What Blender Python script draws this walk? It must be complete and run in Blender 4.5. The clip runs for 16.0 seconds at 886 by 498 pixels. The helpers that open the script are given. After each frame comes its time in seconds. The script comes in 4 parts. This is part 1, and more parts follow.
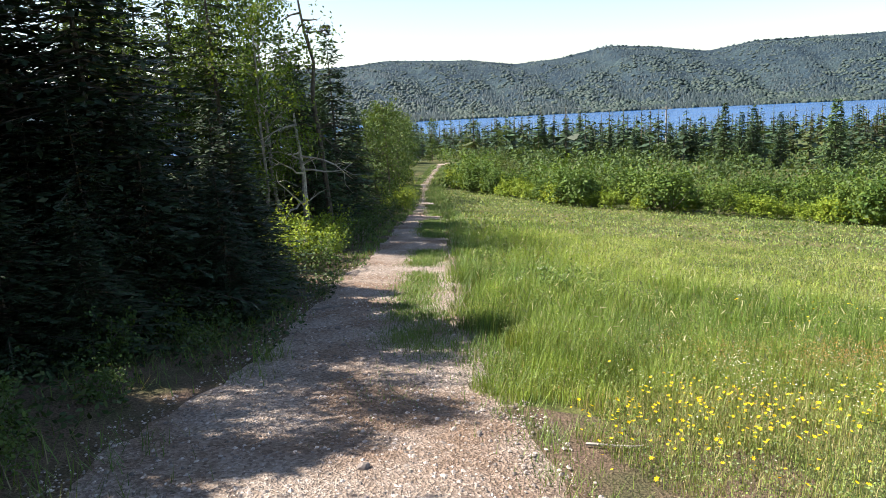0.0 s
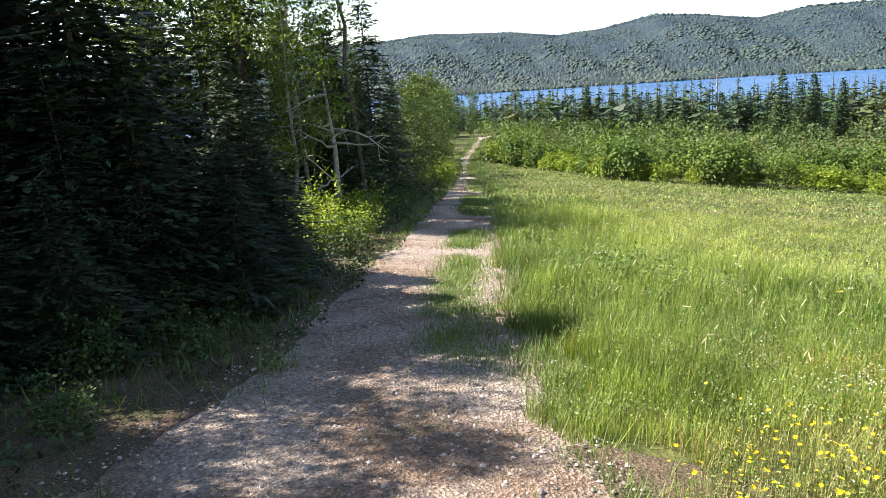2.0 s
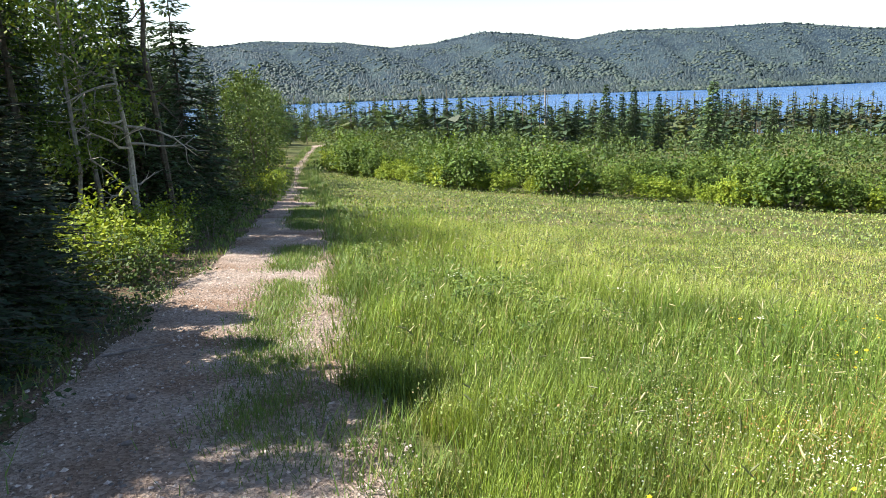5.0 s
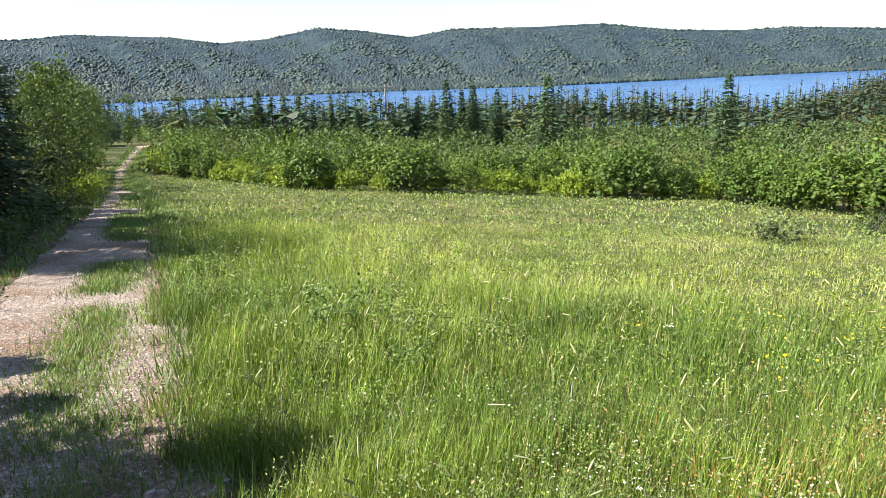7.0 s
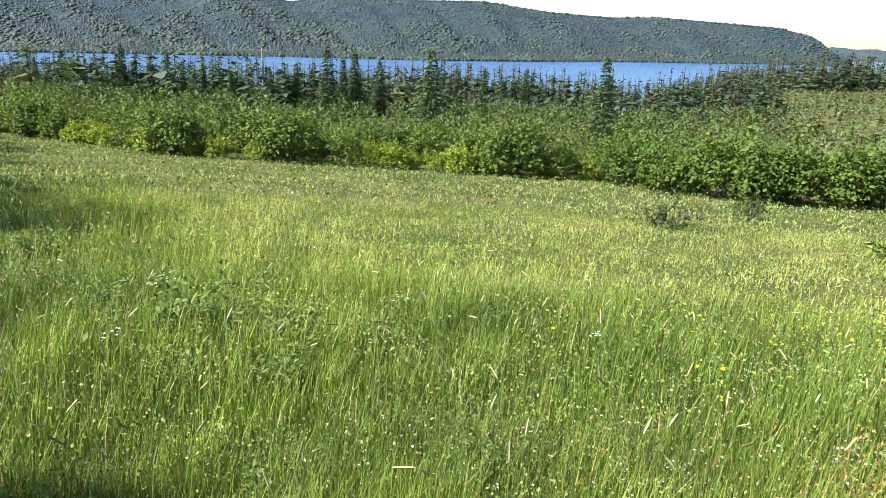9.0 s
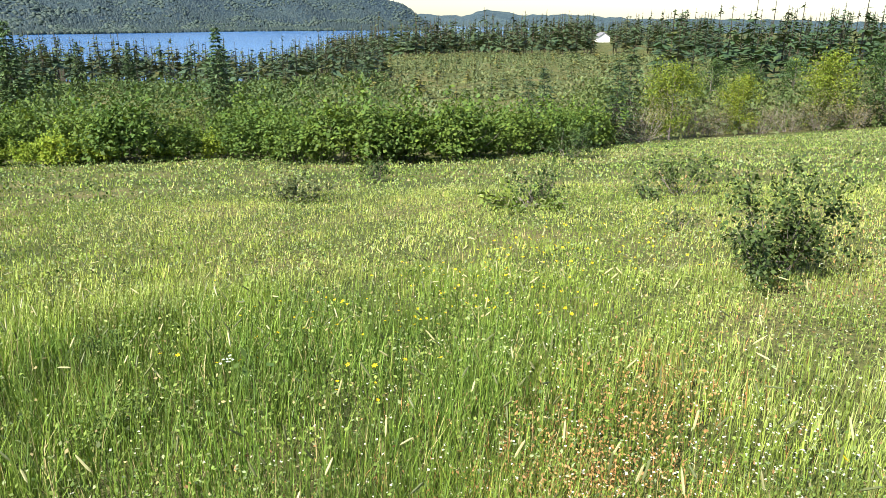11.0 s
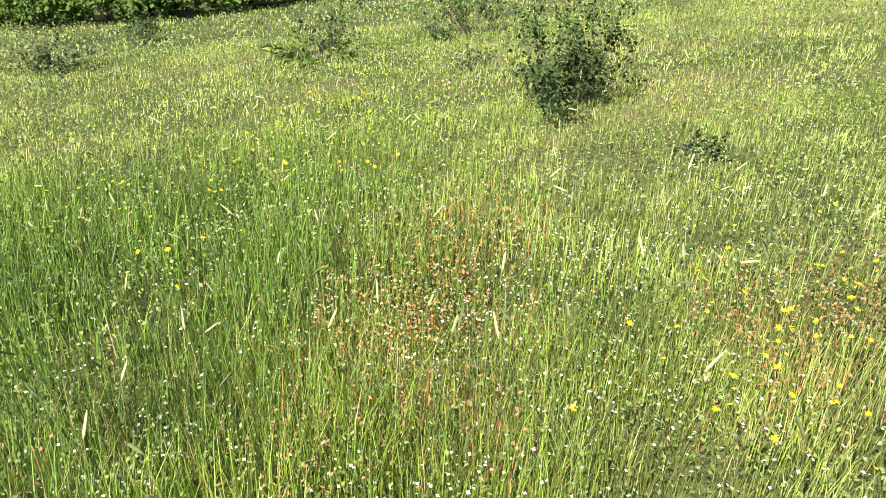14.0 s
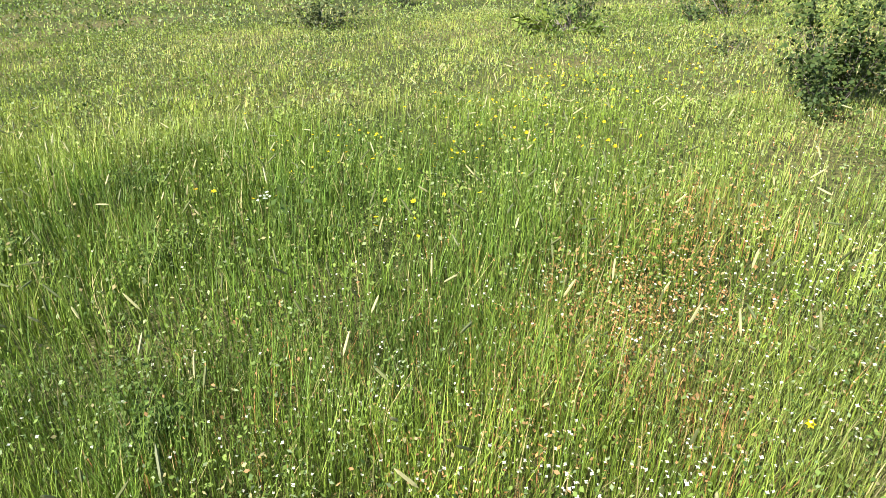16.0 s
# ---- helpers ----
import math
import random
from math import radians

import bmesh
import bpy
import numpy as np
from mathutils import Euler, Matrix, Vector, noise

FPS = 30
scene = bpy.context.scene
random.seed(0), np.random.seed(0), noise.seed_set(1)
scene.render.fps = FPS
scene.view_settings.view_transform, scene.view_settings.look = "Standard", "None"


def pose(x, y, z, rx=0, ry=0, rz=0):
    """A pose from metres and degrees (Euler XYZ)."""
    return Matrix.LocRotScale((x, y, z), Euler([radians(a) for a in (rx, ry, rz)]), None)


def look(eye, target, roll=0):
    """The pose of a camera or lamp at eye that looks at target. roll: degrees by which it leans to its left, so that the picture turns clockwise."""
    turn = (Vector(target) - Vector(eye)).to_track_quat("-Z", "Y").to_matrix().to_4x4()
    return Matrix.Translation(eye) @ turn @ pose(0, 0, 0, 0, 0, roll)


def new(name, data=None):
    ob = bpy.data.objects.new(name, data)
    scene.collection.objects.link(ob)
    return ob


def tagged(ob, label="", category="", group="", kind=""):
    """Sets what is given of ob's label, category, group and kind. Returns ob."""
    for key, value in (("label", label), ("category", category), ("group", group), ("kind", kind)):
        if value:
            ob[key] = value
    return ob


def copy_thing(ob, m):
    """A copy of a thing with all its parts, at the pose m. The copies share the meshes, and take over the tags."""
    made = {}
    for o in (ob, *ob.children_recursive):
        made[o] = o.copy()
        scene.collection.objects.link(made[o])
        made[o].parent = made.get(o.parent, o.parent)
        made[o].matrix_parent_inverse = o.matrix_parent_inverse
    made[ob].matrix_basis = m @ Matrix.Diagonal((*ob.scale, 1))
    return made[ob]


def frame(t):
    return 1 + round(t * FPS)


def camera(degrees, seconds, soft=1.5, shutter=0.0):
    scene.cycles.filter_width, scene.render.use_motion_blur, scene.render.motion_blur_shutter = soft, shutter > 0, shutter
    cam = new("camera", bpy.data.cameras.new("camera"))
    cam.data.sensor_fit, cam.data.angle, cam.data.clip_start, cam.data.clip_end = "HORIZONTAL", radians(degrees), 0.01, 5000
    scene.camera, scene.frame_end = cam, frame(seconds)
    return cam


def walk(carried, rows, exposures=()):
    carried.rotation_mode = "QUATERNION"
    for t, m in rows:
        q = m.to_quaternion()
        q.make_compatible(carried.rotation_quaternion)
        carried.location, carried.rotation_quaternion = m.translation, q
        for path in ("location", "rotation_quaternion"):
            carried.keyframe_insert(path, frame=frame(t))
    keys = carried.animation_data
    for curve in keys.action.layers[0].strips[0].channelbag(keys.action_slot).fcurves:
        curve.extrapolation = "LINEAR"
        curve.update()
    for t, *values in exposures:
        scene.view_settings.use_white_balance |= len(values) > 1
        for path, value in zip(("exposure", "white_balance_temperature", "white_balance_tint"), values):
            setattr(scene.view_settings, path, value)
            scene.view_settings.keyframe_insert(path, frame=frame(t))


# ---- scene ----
cam = camera(62.5, 16.0, soft=0.7)
# seconds, eye x y z, yaw to the left, pitch, roll
ROWS = [
    (0, 0.000, 0.000, 1.500, -4.40, -11.56, -3.08),
    (0.5, 0.065, 0.342, 1.456, -5.15, -10.87, -1.33),
    (1, 0.099, 0.648, 1.406, -2.79, -14.23, -1.33),
    (1.5, 0.050, 0.959, 1.378, -2.47, -12.65, -3.74),
    (2, 0.068, 1.237, 1.338, -0.99, -13.34, -3.99),
    (2.5, 0.154, 1.581, 1.289, -2.55, -12.25, -0.68),
    (3, 0.209, 1.907, 1.219, -5.70, -11.80, -1.57),
    (3.5, 0.156, 2.263, 1.155, -9.50, -10.94, -3.29),
    (3.7, 0.170, 2.360, 1.142, -11.41, -11.52, -2.24),
    (5.8, 0.392, 3.431, 0.972, -16.09, -13.25, -1.59),
    (6, 0.415, 3.540, 0.957, -17.69, -12.38, -0.78),
    (6.5, 0.499, 3.780, 0.941, -21.79, -15.05, -0.07),
    (7, 0.527, 4.038, 0.893, -26.43, -13.82, -1.95),
    (7.5, 0.573, 4.331, 0.829, -29.36, -15.49, -0.21),
    (8, 0.674, 4.626, 0.756, -29.81, -16.82, 0.32),
    (8.2, 0.694, 4.684, 0.759, -30.36, -16.92, 1.06),
    (10.3, 1.341, 5.109, 0.766, -53.73, -15.66, -0.15),
    (10.5, 1.379, 5.147, 0.765, -56.99, -16.52, 0.42),
    (11, 1.471, 5.206, 0.732, -64.99, -17.51, 1.01),
    (11.5, 1.522, 5.225, 0.722, -72.72, -18.61, 1.74),
    (12, 1.577, 5.222, 0.706, -79.95, -19.54, 3.04),
    (12.5, 1.624, 5.218, 0.713, -85.13, -20.30, 2.89),
    (13, 1.647, 5.220, 0.696, -86.45, -22.50, 2.23),
    (13.5, 1.633, 5.209, 0.695, -85.18, -25.32, 1.62),
    (14, 1.634, 5.221, 0.690, -81.28, -28.80, 0.56),
    (14.5, 1.627, 5.246, 0.675, -77.44, -30.75, 0.91),
    (15, 1.629, 5.282, 0.693, -71.99, -31.89, 0.17),
    (15.5, 1.595, 5.291, 0.698, -66.10, -31.95, 0.00),
    (16, 1.554, 5.306, 0.697, -62.65, -30.73, -0.27),
]
walk(cam, [(t, pose(x, y, z, 90 + p, 0, yw) @ pose(0, 0, 0, 0, 0, r)) for t, x, y, z, yw, p, r in ROWS],
     exposures=[(0, 1.45, 6600, 14), (2, 1.7, 6600, 14), (4, 1.65, 6600, 14), (6.5, 1.5, 6500, 13), (8, 1.52, 6500, 12), (10.5, 1.33, 6500, 10), (12.3, 1.55, 6500, 10), (14, 1.36, 6500, 9), (16, 1.34, 6500, 9)])

# ---- daylight ----
SUN_AZ, SUN_EL = -72.0, 47.0
world = bpy.data.worlds.new("sky")
scene.world = world
world.use_nodes = True
wn = world.node_tree
sky = wn.nodes.new("ShaderNodeTexSky")
sky.sky_type = 'NISHITA'
sky.sun_disc = False
sky.sun_elevation = radians(SUN_EL)
sky.sun_rotation = radians(SUN_AZ)
sky.dust_density = 0.6
sky.air_density = 1.0
bg = wn.nodes["Background"]
bg.inputs["Strength"].default_value = 0.079
wn.links.new(sky.outputs[0], bg.inputs["Color"])
sun_data = bpy.data.lights.new("sun", 'SUN')
sun_data.energy = 5.0
sun_data.angle = radians(0.53)
sun_data.color = (1.0, 0.95, 0.86)
sun_way = Vector((math.sin(radians(SUN_AZ)) * math.cos(radians(SUN_EL)), math.cos(radians(SUN_AZ)) * math.cos(radians(SUN_EL)), math.sin(radians(SUN_EL))))
sun = new("sun", sun_data)
sun.matrix_world = look(sun_way * 60, (0, 0, 0))

# ---- materials ----
def mat_base(name, rough=0.8, spec=0.3):
    m = bpy.data.materials.new(name)
    m.use_nodes = True
    b = m.node_tree.nodes["Principled BSDF"]
    b.inputs["Roughness"].default_value = rough
    b.inputs["Specular IOR Level"].default_value = spec
    return m, m.node_tree.nodes, m.node_tree.links, b


def noise_node(n, l, scale, detail=4, coord="Object"):
    tc = n.new("ShaderNodeTexCoord")
    t = n.new("ShaderNodeTexNoise")
    t.inputs["Scale"].default_value = scale
    t.inputs["Detail"].default_value = detail
    l.new(tc.outputs[coord], t.inputs["Vector"])
    return t


def ramp(n, l, src, stops):
    r = n.new("ShaderNodeValToRGB")
    e = r.color_ramp.elements
    while len(e) < len(stops):
        e.new(0.5)
    for el, (pos, col) in zip(e, stops):
        el.position, el.color = pos, (*col, 1)
    l.new(src, r.inputs[0])
    return r


def mixc(n, l, a, b, fac, mode='MIX'):
    x = n.new("ShaderNodeMix")
    x.data_type, x.blend_type = 'RGBA', mode
    for sock, v in ((x.inputs[6], a), (x.inputs[7], b)):
        if isinstance(v, tuple):
            sock.default_value = (*v, 1)
        else:
            l.new(v, sock)
    if isinstance(fac, float):
        x.inputs[0].default_value = fac
    else:
        l.new(fac, x.inputs[0])
    return x.outputs[2]


def bump(n, l, b, src, strength, dist):
    k = n.new("ShaderNodeBump")
    k.inputs["Strength"].default_value = strength
    k.inputs["Distance"].default_value = dist
    l.new(src, k.inputs["Height"])
    l.new(k.outputs[0], b.inputs["Normal"])


def plant_mat(name, through_light=0.35, rough=0.55, spec=0.35):
    """Leaf surface: the leaf's own tint, large and small mottling, light passing through."""
    m, n, l, b = mat_base(name, rough, spec)
    at = n.new("ShaderNodeAttribute")
    at.attribute_name = "tint"
    ob = n.new("ShaderNodeObjectInfo")
    big = noise_node(n, l, 1.3, 2)
    r1 = ramp(n, l, big.outputs[0], [(0.3, (0.72, 0.76, 0.7)), (0.7, (1.2, 1.15, 1.1))])
    c = mixc(n, l, at.outputs["Color"], r1.outputs[0], 1.0, 'MULTIPLY')
    r2 = ramp(n, l, ob.outputs["Random"], [(0.0, (0.82, 0.88, 0.85)), (1.0, (1.16, 1.1, 0.95))])
    c = mixc(n, l, c, r2.outputs[0], 1.0, 'MULTIPLY')
    l.new(c, b.inputs["Base Color"])
    tr = n.new("ShaderNodeBsdfTranslucent")
    warm = mixc(n, l, c, (1.25, 1.15, 0.55), 1.0, 'MULTIPLY')
    l.new(warm, tr.inputs["Color"])
    ms = n.new("ShaderNodeMixShader")
    ms.inputs[0].default_value = through_light
    l.new(b.outputs[0], ms.inputs[1])
    l.new(tr.outputs[0], ms.inputs[2])
    l.new(ms.outputs[0], n["Material Output"].inputs[0])
    return m


M_GRASS = plant_mat("grass_blade", 0.17, 0.55, 0.3)
M_LEAF = plant_mat("broad_leaf", 0.22, 0.62, 0.2)
M_NEEDLE = plant_mat("spruce_needle", 0.14, 0.6, 0.3)
M_PETAL = plant_mat("petal", 0.3, 0.6, 0.2)


def bark_mat(name, c1, c2, scale):
    m, n, l, b = mat_base(name, 0.9, 0.2)
    t = noise_node(n, l, scale, 6)
    r = ramp(n, l, t.outputs[0], [(0.3, c1), (0.7, c2)])
    l.new(r.outputs[0], b.inputs["Base Color"])
    bump(n, l, b, t.outputs[0], 0.7, 0.01)
    return m


M_BARK = bark_mat("spruce_bark", (0.05, 0.04, 0.032), (0.15, 0.125, 0.1), 14)
M_BIRCH = bark_mat("birch_bark", (0.14, 0.12, 0.1), (0.4, 0.37, 0.32), 10)
M_DEAD = bark_mat("bleached_wood", (0.2, 0.18, 0.15), (0.46, 0.42, 0.36), 18)
M_TWIG = bark_mat("grey_twig", (0.13, 0.11, 0.1), (0.3, 0.26, 0.23), 18)


def gravel_mat():
    m, n, l, b = mat_base("gravel", 0.95, 0.15)
    tc = n.new("ShaderNodeTexCoord")
    v = n.new("ShaderNodeTexVoronoi")
    v.inputs["Scale"].default_value = 48
    l.new(tc.outputs["Object"], v.inputs["Vector"])
    fine = noise_node(n, l, 130, 5)
    big = noise_node(n, l, 1.1, 5)
    stones = ramp(n, l, v.outputs["Color"], [(0.1, (0.17, 0.135, 0.11)), (0.5, (0.41, 0.335, 0.275)), (0.9, (0.68, 0.59, 0.51))])
    sand = ramp(n, l, fine.outputs[0], [(0.3, (0.24, 0.18, 0.135)), (0.7, (0.54, 0.435, 0.345))])
    c = mixc(n, l, stones.outputs[0], sand.outputs[0], 0.35)
    dirt = ramp(n, l, big.outputs[0], [(0.35, (0.66, 0.56, 0.48)), (0.58, (1, 1, 1))])
    c = mixc(n, l, c, dirt.outputs[0], 1.0, 'MULTIPLY')
    l.new(c, b.inputs["Base Color"])
    hsum = n.new("ShaderNodeMath")
    hsum.operation = 'ADD'
    l.new(v.outputs["Distance"], hsum.inputs[0])
    l.new(fine.outputs[0], hsum.inputs[1])
    bump(n, l, b, hsum.outputs[0], 1.0, 0.03)
    return m


def soil_mat():
    m, n, l, b = mat_base("meadow_soil", 0.95, 0.15)
    big = noise_node(n, l, 0.45, 5)
    fine = noise_node(n, l, 16, 6)
    c1 = ramp(n, l, big.outputs[0], [(0.32, (0.05, 0.065, 0.022)), (0.5, (0.085, 0.095, 0.034)), (0.68, (0.15, 0.13, 0.065))])
    c2 = ramp(n, l, fine.outputs[0], [(0.3, (0.5, 0.55, 0.5)), (0.7, (1.35, 1.3, 1.1))])
    l.new(mixc(n, l, c1.outputs[0], c2.outputs[0], 1.0, 'MULTIPLY'), b.inputs["Base Color"])
    bump(n, l, b, fine.outputs[0], 1.0, 0.05)
    return m


def litter_mat():
    m, n, l, b = mat_base("needle_litter", 0.95, 0.1)
    fine = noise_node(n, l, 60, 6)
    big = noise_node(n, l, 2.2, 4)
    c1 = ramp(n, l, fine.outputs[0], [(0.3, (0.055, 0.042, 0.033)), (0.7, (0.22, 0.165, 0.125))])
    c2 = ramp(n, l, big.outputs[0], [(0.35, (0.6, 0.75, 0.5)), (0.65, (1.1, 1.0, 0.95))])
    l.new(mixc(n, l, c1.outputs[0], c2.outputs[0], 1.0, 'MULTIPLY'), b.inputs["Base Color"])
    bump(n, l, b, fine.outputs[0], 1.0, 0.03)
    return m


def stone_mat():
    m, n, l, b = mat_base("pebble", 0.85, 0.25)
    at = n.new("ShaderNodeAttribute")
    at.attribute_name = "tint"
    t = noise_node(n, l, 60, 4)
    r = ramp(n, l, t.outputs[0], [(0.3, (0.75, 0.75, 0.75)), (0.7, (1.2, 1.2, 1.2))])
    l.new(mixc(n, l, at.outputs["Color"], r.outputs[0], 1.0, 'MULTIPLY'), b.inputs["Base Color"])
    return m


def water_mat():
    m, n, l, b = mat_base("lake_water", 0.22, 0.5)
    b.inputs["Base Color"].default_value = (0.012, 0.075, 0.25, 1)
    t = noise_node(n, l, 0.35, 4)
    big = noise_node(n, l, 0.012, 3)
    r = ramp(n, l, big.outputs[0], [(0.35, (0.008, 0.06, 0.19)), (0.65, (0.02, 0.105, 0.28))])
    l.new(r.outputs[0], b.inputs["Base Color"])
    bump(n, l, b, t.outputs[0], 0.6, 0.6)
    return m


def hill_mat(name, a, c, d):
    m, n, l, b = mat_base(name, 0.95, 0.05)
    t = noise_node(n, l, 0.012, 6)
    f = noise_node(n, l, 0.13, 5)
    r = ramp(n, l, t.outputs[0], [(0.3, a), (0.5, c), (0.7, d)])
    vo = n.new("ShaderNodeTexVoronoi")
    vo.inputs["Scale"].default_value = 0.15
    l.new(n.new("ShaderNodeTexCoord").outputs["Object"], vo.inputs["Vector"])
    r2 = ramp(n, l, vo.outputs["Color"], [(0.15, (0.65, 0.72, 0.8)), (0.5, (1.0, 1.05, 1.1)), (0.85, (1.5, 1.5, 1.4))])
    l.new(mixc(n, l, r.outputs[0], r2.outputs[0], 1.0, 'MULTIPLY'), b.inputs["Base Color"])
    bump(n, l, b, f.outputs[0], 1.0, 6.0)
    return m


def plain_mat(name, c, rough=0.7):
    m, n, l, b = mat_base(name, rough, 0.3)
    t = noise_node(n, l, 3, 4)
    r = ramp(n, l, t.outputs[0], [(0.3, tuple(v * 0.85 for v in c)), (0.7, c)])
    l.new(r.outputs[0], b.inputs["Base Color"])
    return m


M_GRAVEL, M_SOIL, M_LITTER, M_STONE, M_WATER = gravel_mat(), soil_mat(), litter_mat(), stone_mat(), water_mat()
# Both colour sets carry painted aerial haze: blue on the hills, paler on the ridge.
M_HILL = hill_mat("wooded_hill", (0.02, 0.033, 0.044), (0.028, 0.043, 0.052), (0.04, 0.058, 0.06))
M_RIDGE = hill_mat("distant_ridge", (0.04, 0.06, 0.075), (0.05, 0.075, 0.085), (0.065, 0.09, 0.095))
M_WHITE, M_ROOF, M_GLASS = plain_mat("white_boards", (0.8, 0.8, 0.78)), plain_mat("grey_roof", (0.18, 0.18, 0.19)), plain_mat("dark_glass", (0.03, 0.035, 0.04), 0.1)
M_WIRE = plain_mat("cable", (0.35, 0.35, 0.36), 0.5)

# ---- mesh building ----
rng = np.random.default_rng(7)


class Geo:
    """Collects vertices, faces and a tint per vertex for one mesh."""

    def __init__(self):
        self.v, self.f, self.c, self.n = [], [], [], 0

    def add(self, verts, faces, tint=(1, 1, 1)):
        verts = np.asarray(verts, float).reshape(-1, 3)
        tint = np.asarray(tint, float)
        self.c.append(np.broadcast_to(tint, (len(verts), 3)) if tint.ndim == 1 else tint)
        self.v.append(verts)
        self.f.append(np.asarray(faces, int) + self.n)
        self.n += len(verts)

    def diamonds(self, c, a, b, tint):
        """Leaves: centre, half length and half width vectors."""
        k = len(c)
        v = np.stack([c - a, c + b - a * 0.1, c + a, c - b - a * 0.1], 1).reshape(-1, 3)
        t = np.repeat(np.broadcast_to(tint, (k, 3)), 4, 0)
        self.add(v, np.arange(4 * k).reshape(k, 4), t)

    def tube(self, pts, radii, sides=5, tint=(1, 1, 1)):
        pts = np.asarray(pts, float)
        ring = []
        for i, q in enumerate(pts):
            d = pts[min(i + 1, len(pts) - 1)] - pts[max(i - 1, 0)]
            d = d / (np.linalg.norm(d) + 1e-9)
            u = np.cross(d, (0.31, 0.95, 0.05))
            u /= np.linalg.norm(u) + 1e-9
            w = np.cross(d, u)
            an = np.arange(sides) * 2 * math.pi / sides
            ring.append(q + radii[i] * (np.cos(an)[:, None] * u + np.sin(an)[:, None] * w))
        v = np.concatenate(ring)
        f = [(i * sides + k, i * sides + (k + 1) % sides, (i + 1) * sides + (k + 1) % sides, (i + 1) * sides + k)
             for i in range(len(pts) - 1) for k in range(sides)]
        self.add(v, f, tint)

    def mesh(self, name, mat, smooth=False):
        v = np.concatenate(self.v)
        sizes = np.concatenate([np.full(len(f), f.shape[1]) for f in self.f])
        loops = np.concatenate([f.ravel() for f in self.f])
        me = bpy.data.meshes.new(name)
        me.vertices.add(len(v))
        me.vertices.foreach_set("co", v.astype(np.float32).ravel())
        me.loops.add(len(loops))
        me.loops.foreach_set("vertex_index", loops.astype(np.int32))
        me.polygons.add(len(sizes))
        me.polygons.foreach_set("loop_start", np.r_[0, np.cumsum(sizes)[:-1]].astype(np.int32))
        me.polygons.foreach_set("use_smooth", np.full(len(sizes), smooth))
        at = me.attributes.new("tint", 'FLOAT_COLOR', 'POINT')
        col = np.concatenate(self.c)
        at.data.foreach_set("color", np.c_[col, np.ones(len(col))].astype(np.float32).ravel())
        me.materials.append(mat)
        me.update(calc_edges=True)
        return me


def unit(v):
    return v / (np.linalg.norm(v, axis=-1, keepdims=True) + 1e-9)


def vary(col, k, amount=0.25, r=None):
    """Tints round a base colour: brightness and a shift between yellow and blue green."""
    r = r or rng
    col = np.asarray(col, float)
    br = 1 + amount * r.uniform(-1, 1, (k, 1))
    sh = r.uniform(-1, 1, (k, 1)) * amount * 0.5
    return np.clip(col * br * (1 + sh * np.array([1.0, 0.15, -0.6])), 0, 1)


# ---- the lie of the land ----
def soft(v, s=8.0):
    return (np.sqrt(1 + (v / s) ** 2) - 1) * s


def height(x, y):
    x, y = np.asarray(x, float), np.asarray(y, float)
    r = np.hypot(x, y)
    k = np.minimum(1, 40 / np.maximum(r, 1e-6))
    a, b = x * k, y * k
    z = -0.0602 * a - 0.1618 * b + 0.098 * soft(b) - 0.028 * soft(a) - 0.000175 * a * b
    az = np.degrees(np.arctan2(x, y))
    low = np.interp(az, [-180, -95, -45, 50, 54, 58, 66, 75, 110, 180], [6, 3, -27, -27, -20, -13, -9, -7, -3, 6])
    d = np.clip((r - 40) / 300, 0, 1)
    s = d * d * (3 - 2 * d)
    far = np.clip((r - 60) / 60, 0, 1)
    z = z * (1 - s) + low * s
    drop = np.clip((r - 420) / 150, 0, 1) * np.clip((az - 30) / 15, 0, 1) * np.clip((100 - az) / 15, 0, 1)
    z = z * (1 - drop) - 27 * drop
    return z + far * 0.5 * np.sin(x * 0.07 + 1.3) * np.sin(y * 0.06)


def path_edges(y):
    left = np.interp(y, [-12, 3.5, 4.6, 6.4, 8.5, 11.1, 13.4, 19.2, 27.4, 43, 62, 70], [-1.9, -1.9, -1.8, -1.4, -1.1, -0.95, -0.5, 0.12, 1.1, 2.2, 4.7, 8.5])
    right = np.interp(y, [-12, 3.4, 5.2, 7.2, 12.2, 16.5, 23.7, 40, 62, 70], [1.0, 0.97, 0.96, 0.96, 1.4, 1.82, 2.2, 2.95, 6.0, 10.5])
    return left, right


def at_bearing(az, r, ox=0.8, oy=4.2):
    return ox + r * math.sin(radians(az)), oy + r * math.cos(radians(az))


def polar_sheet(name, mat, radii, zf, n=128):
    an = np.arange(n) * 2 * math.pi / n
    R, A = np.meshgrid(radii, an, indexing="ij")
    X, Y = R * np.sin(A), R * np.cos(A) + 4
    v = np.stack([X, Y, zf(X, Y)], -1).reshape(-1, 3)
    i, k = np.meshgrid(np.arange(len(radii) - 1), np.arange(n), indexing="ij")
    q = np.stack([i * n + k, (i + 1) * n + k, (i + 1) * n + (k + 1) % n, i * n + (k + 1) % n], -1).reshape(-1, 4)[:, ::-1]
    g = Geo()
    g.add(v, q)
    g.add([(0, 4, float(zf(0, 4)))], np.zeros((0, 3)))
    c = g.n - 1
    g.f.append(np.array([(c, (kk + 1) % n, kk) for kk in range(n)])[:, ::-1])
    return new(name, g.mesh(name, mat, True))


radii = np.concatenate([np.geomspace(0.4, 60, 70), np.geomspace(64, 400, 40), np.geomspace(450, 4600, 12)])
tagged(polar_sheet("ground", M_SOIL, radii, height), "meadow ground of short grass, moss and brown soil", "ground", kind="structure")


def strip(name, mat, ys, lo, hi, lift, cols=9, wob=0.12):
    g = Geo()
    rows = []
    for y in ys:
        a, b = lo(y), hi(y)
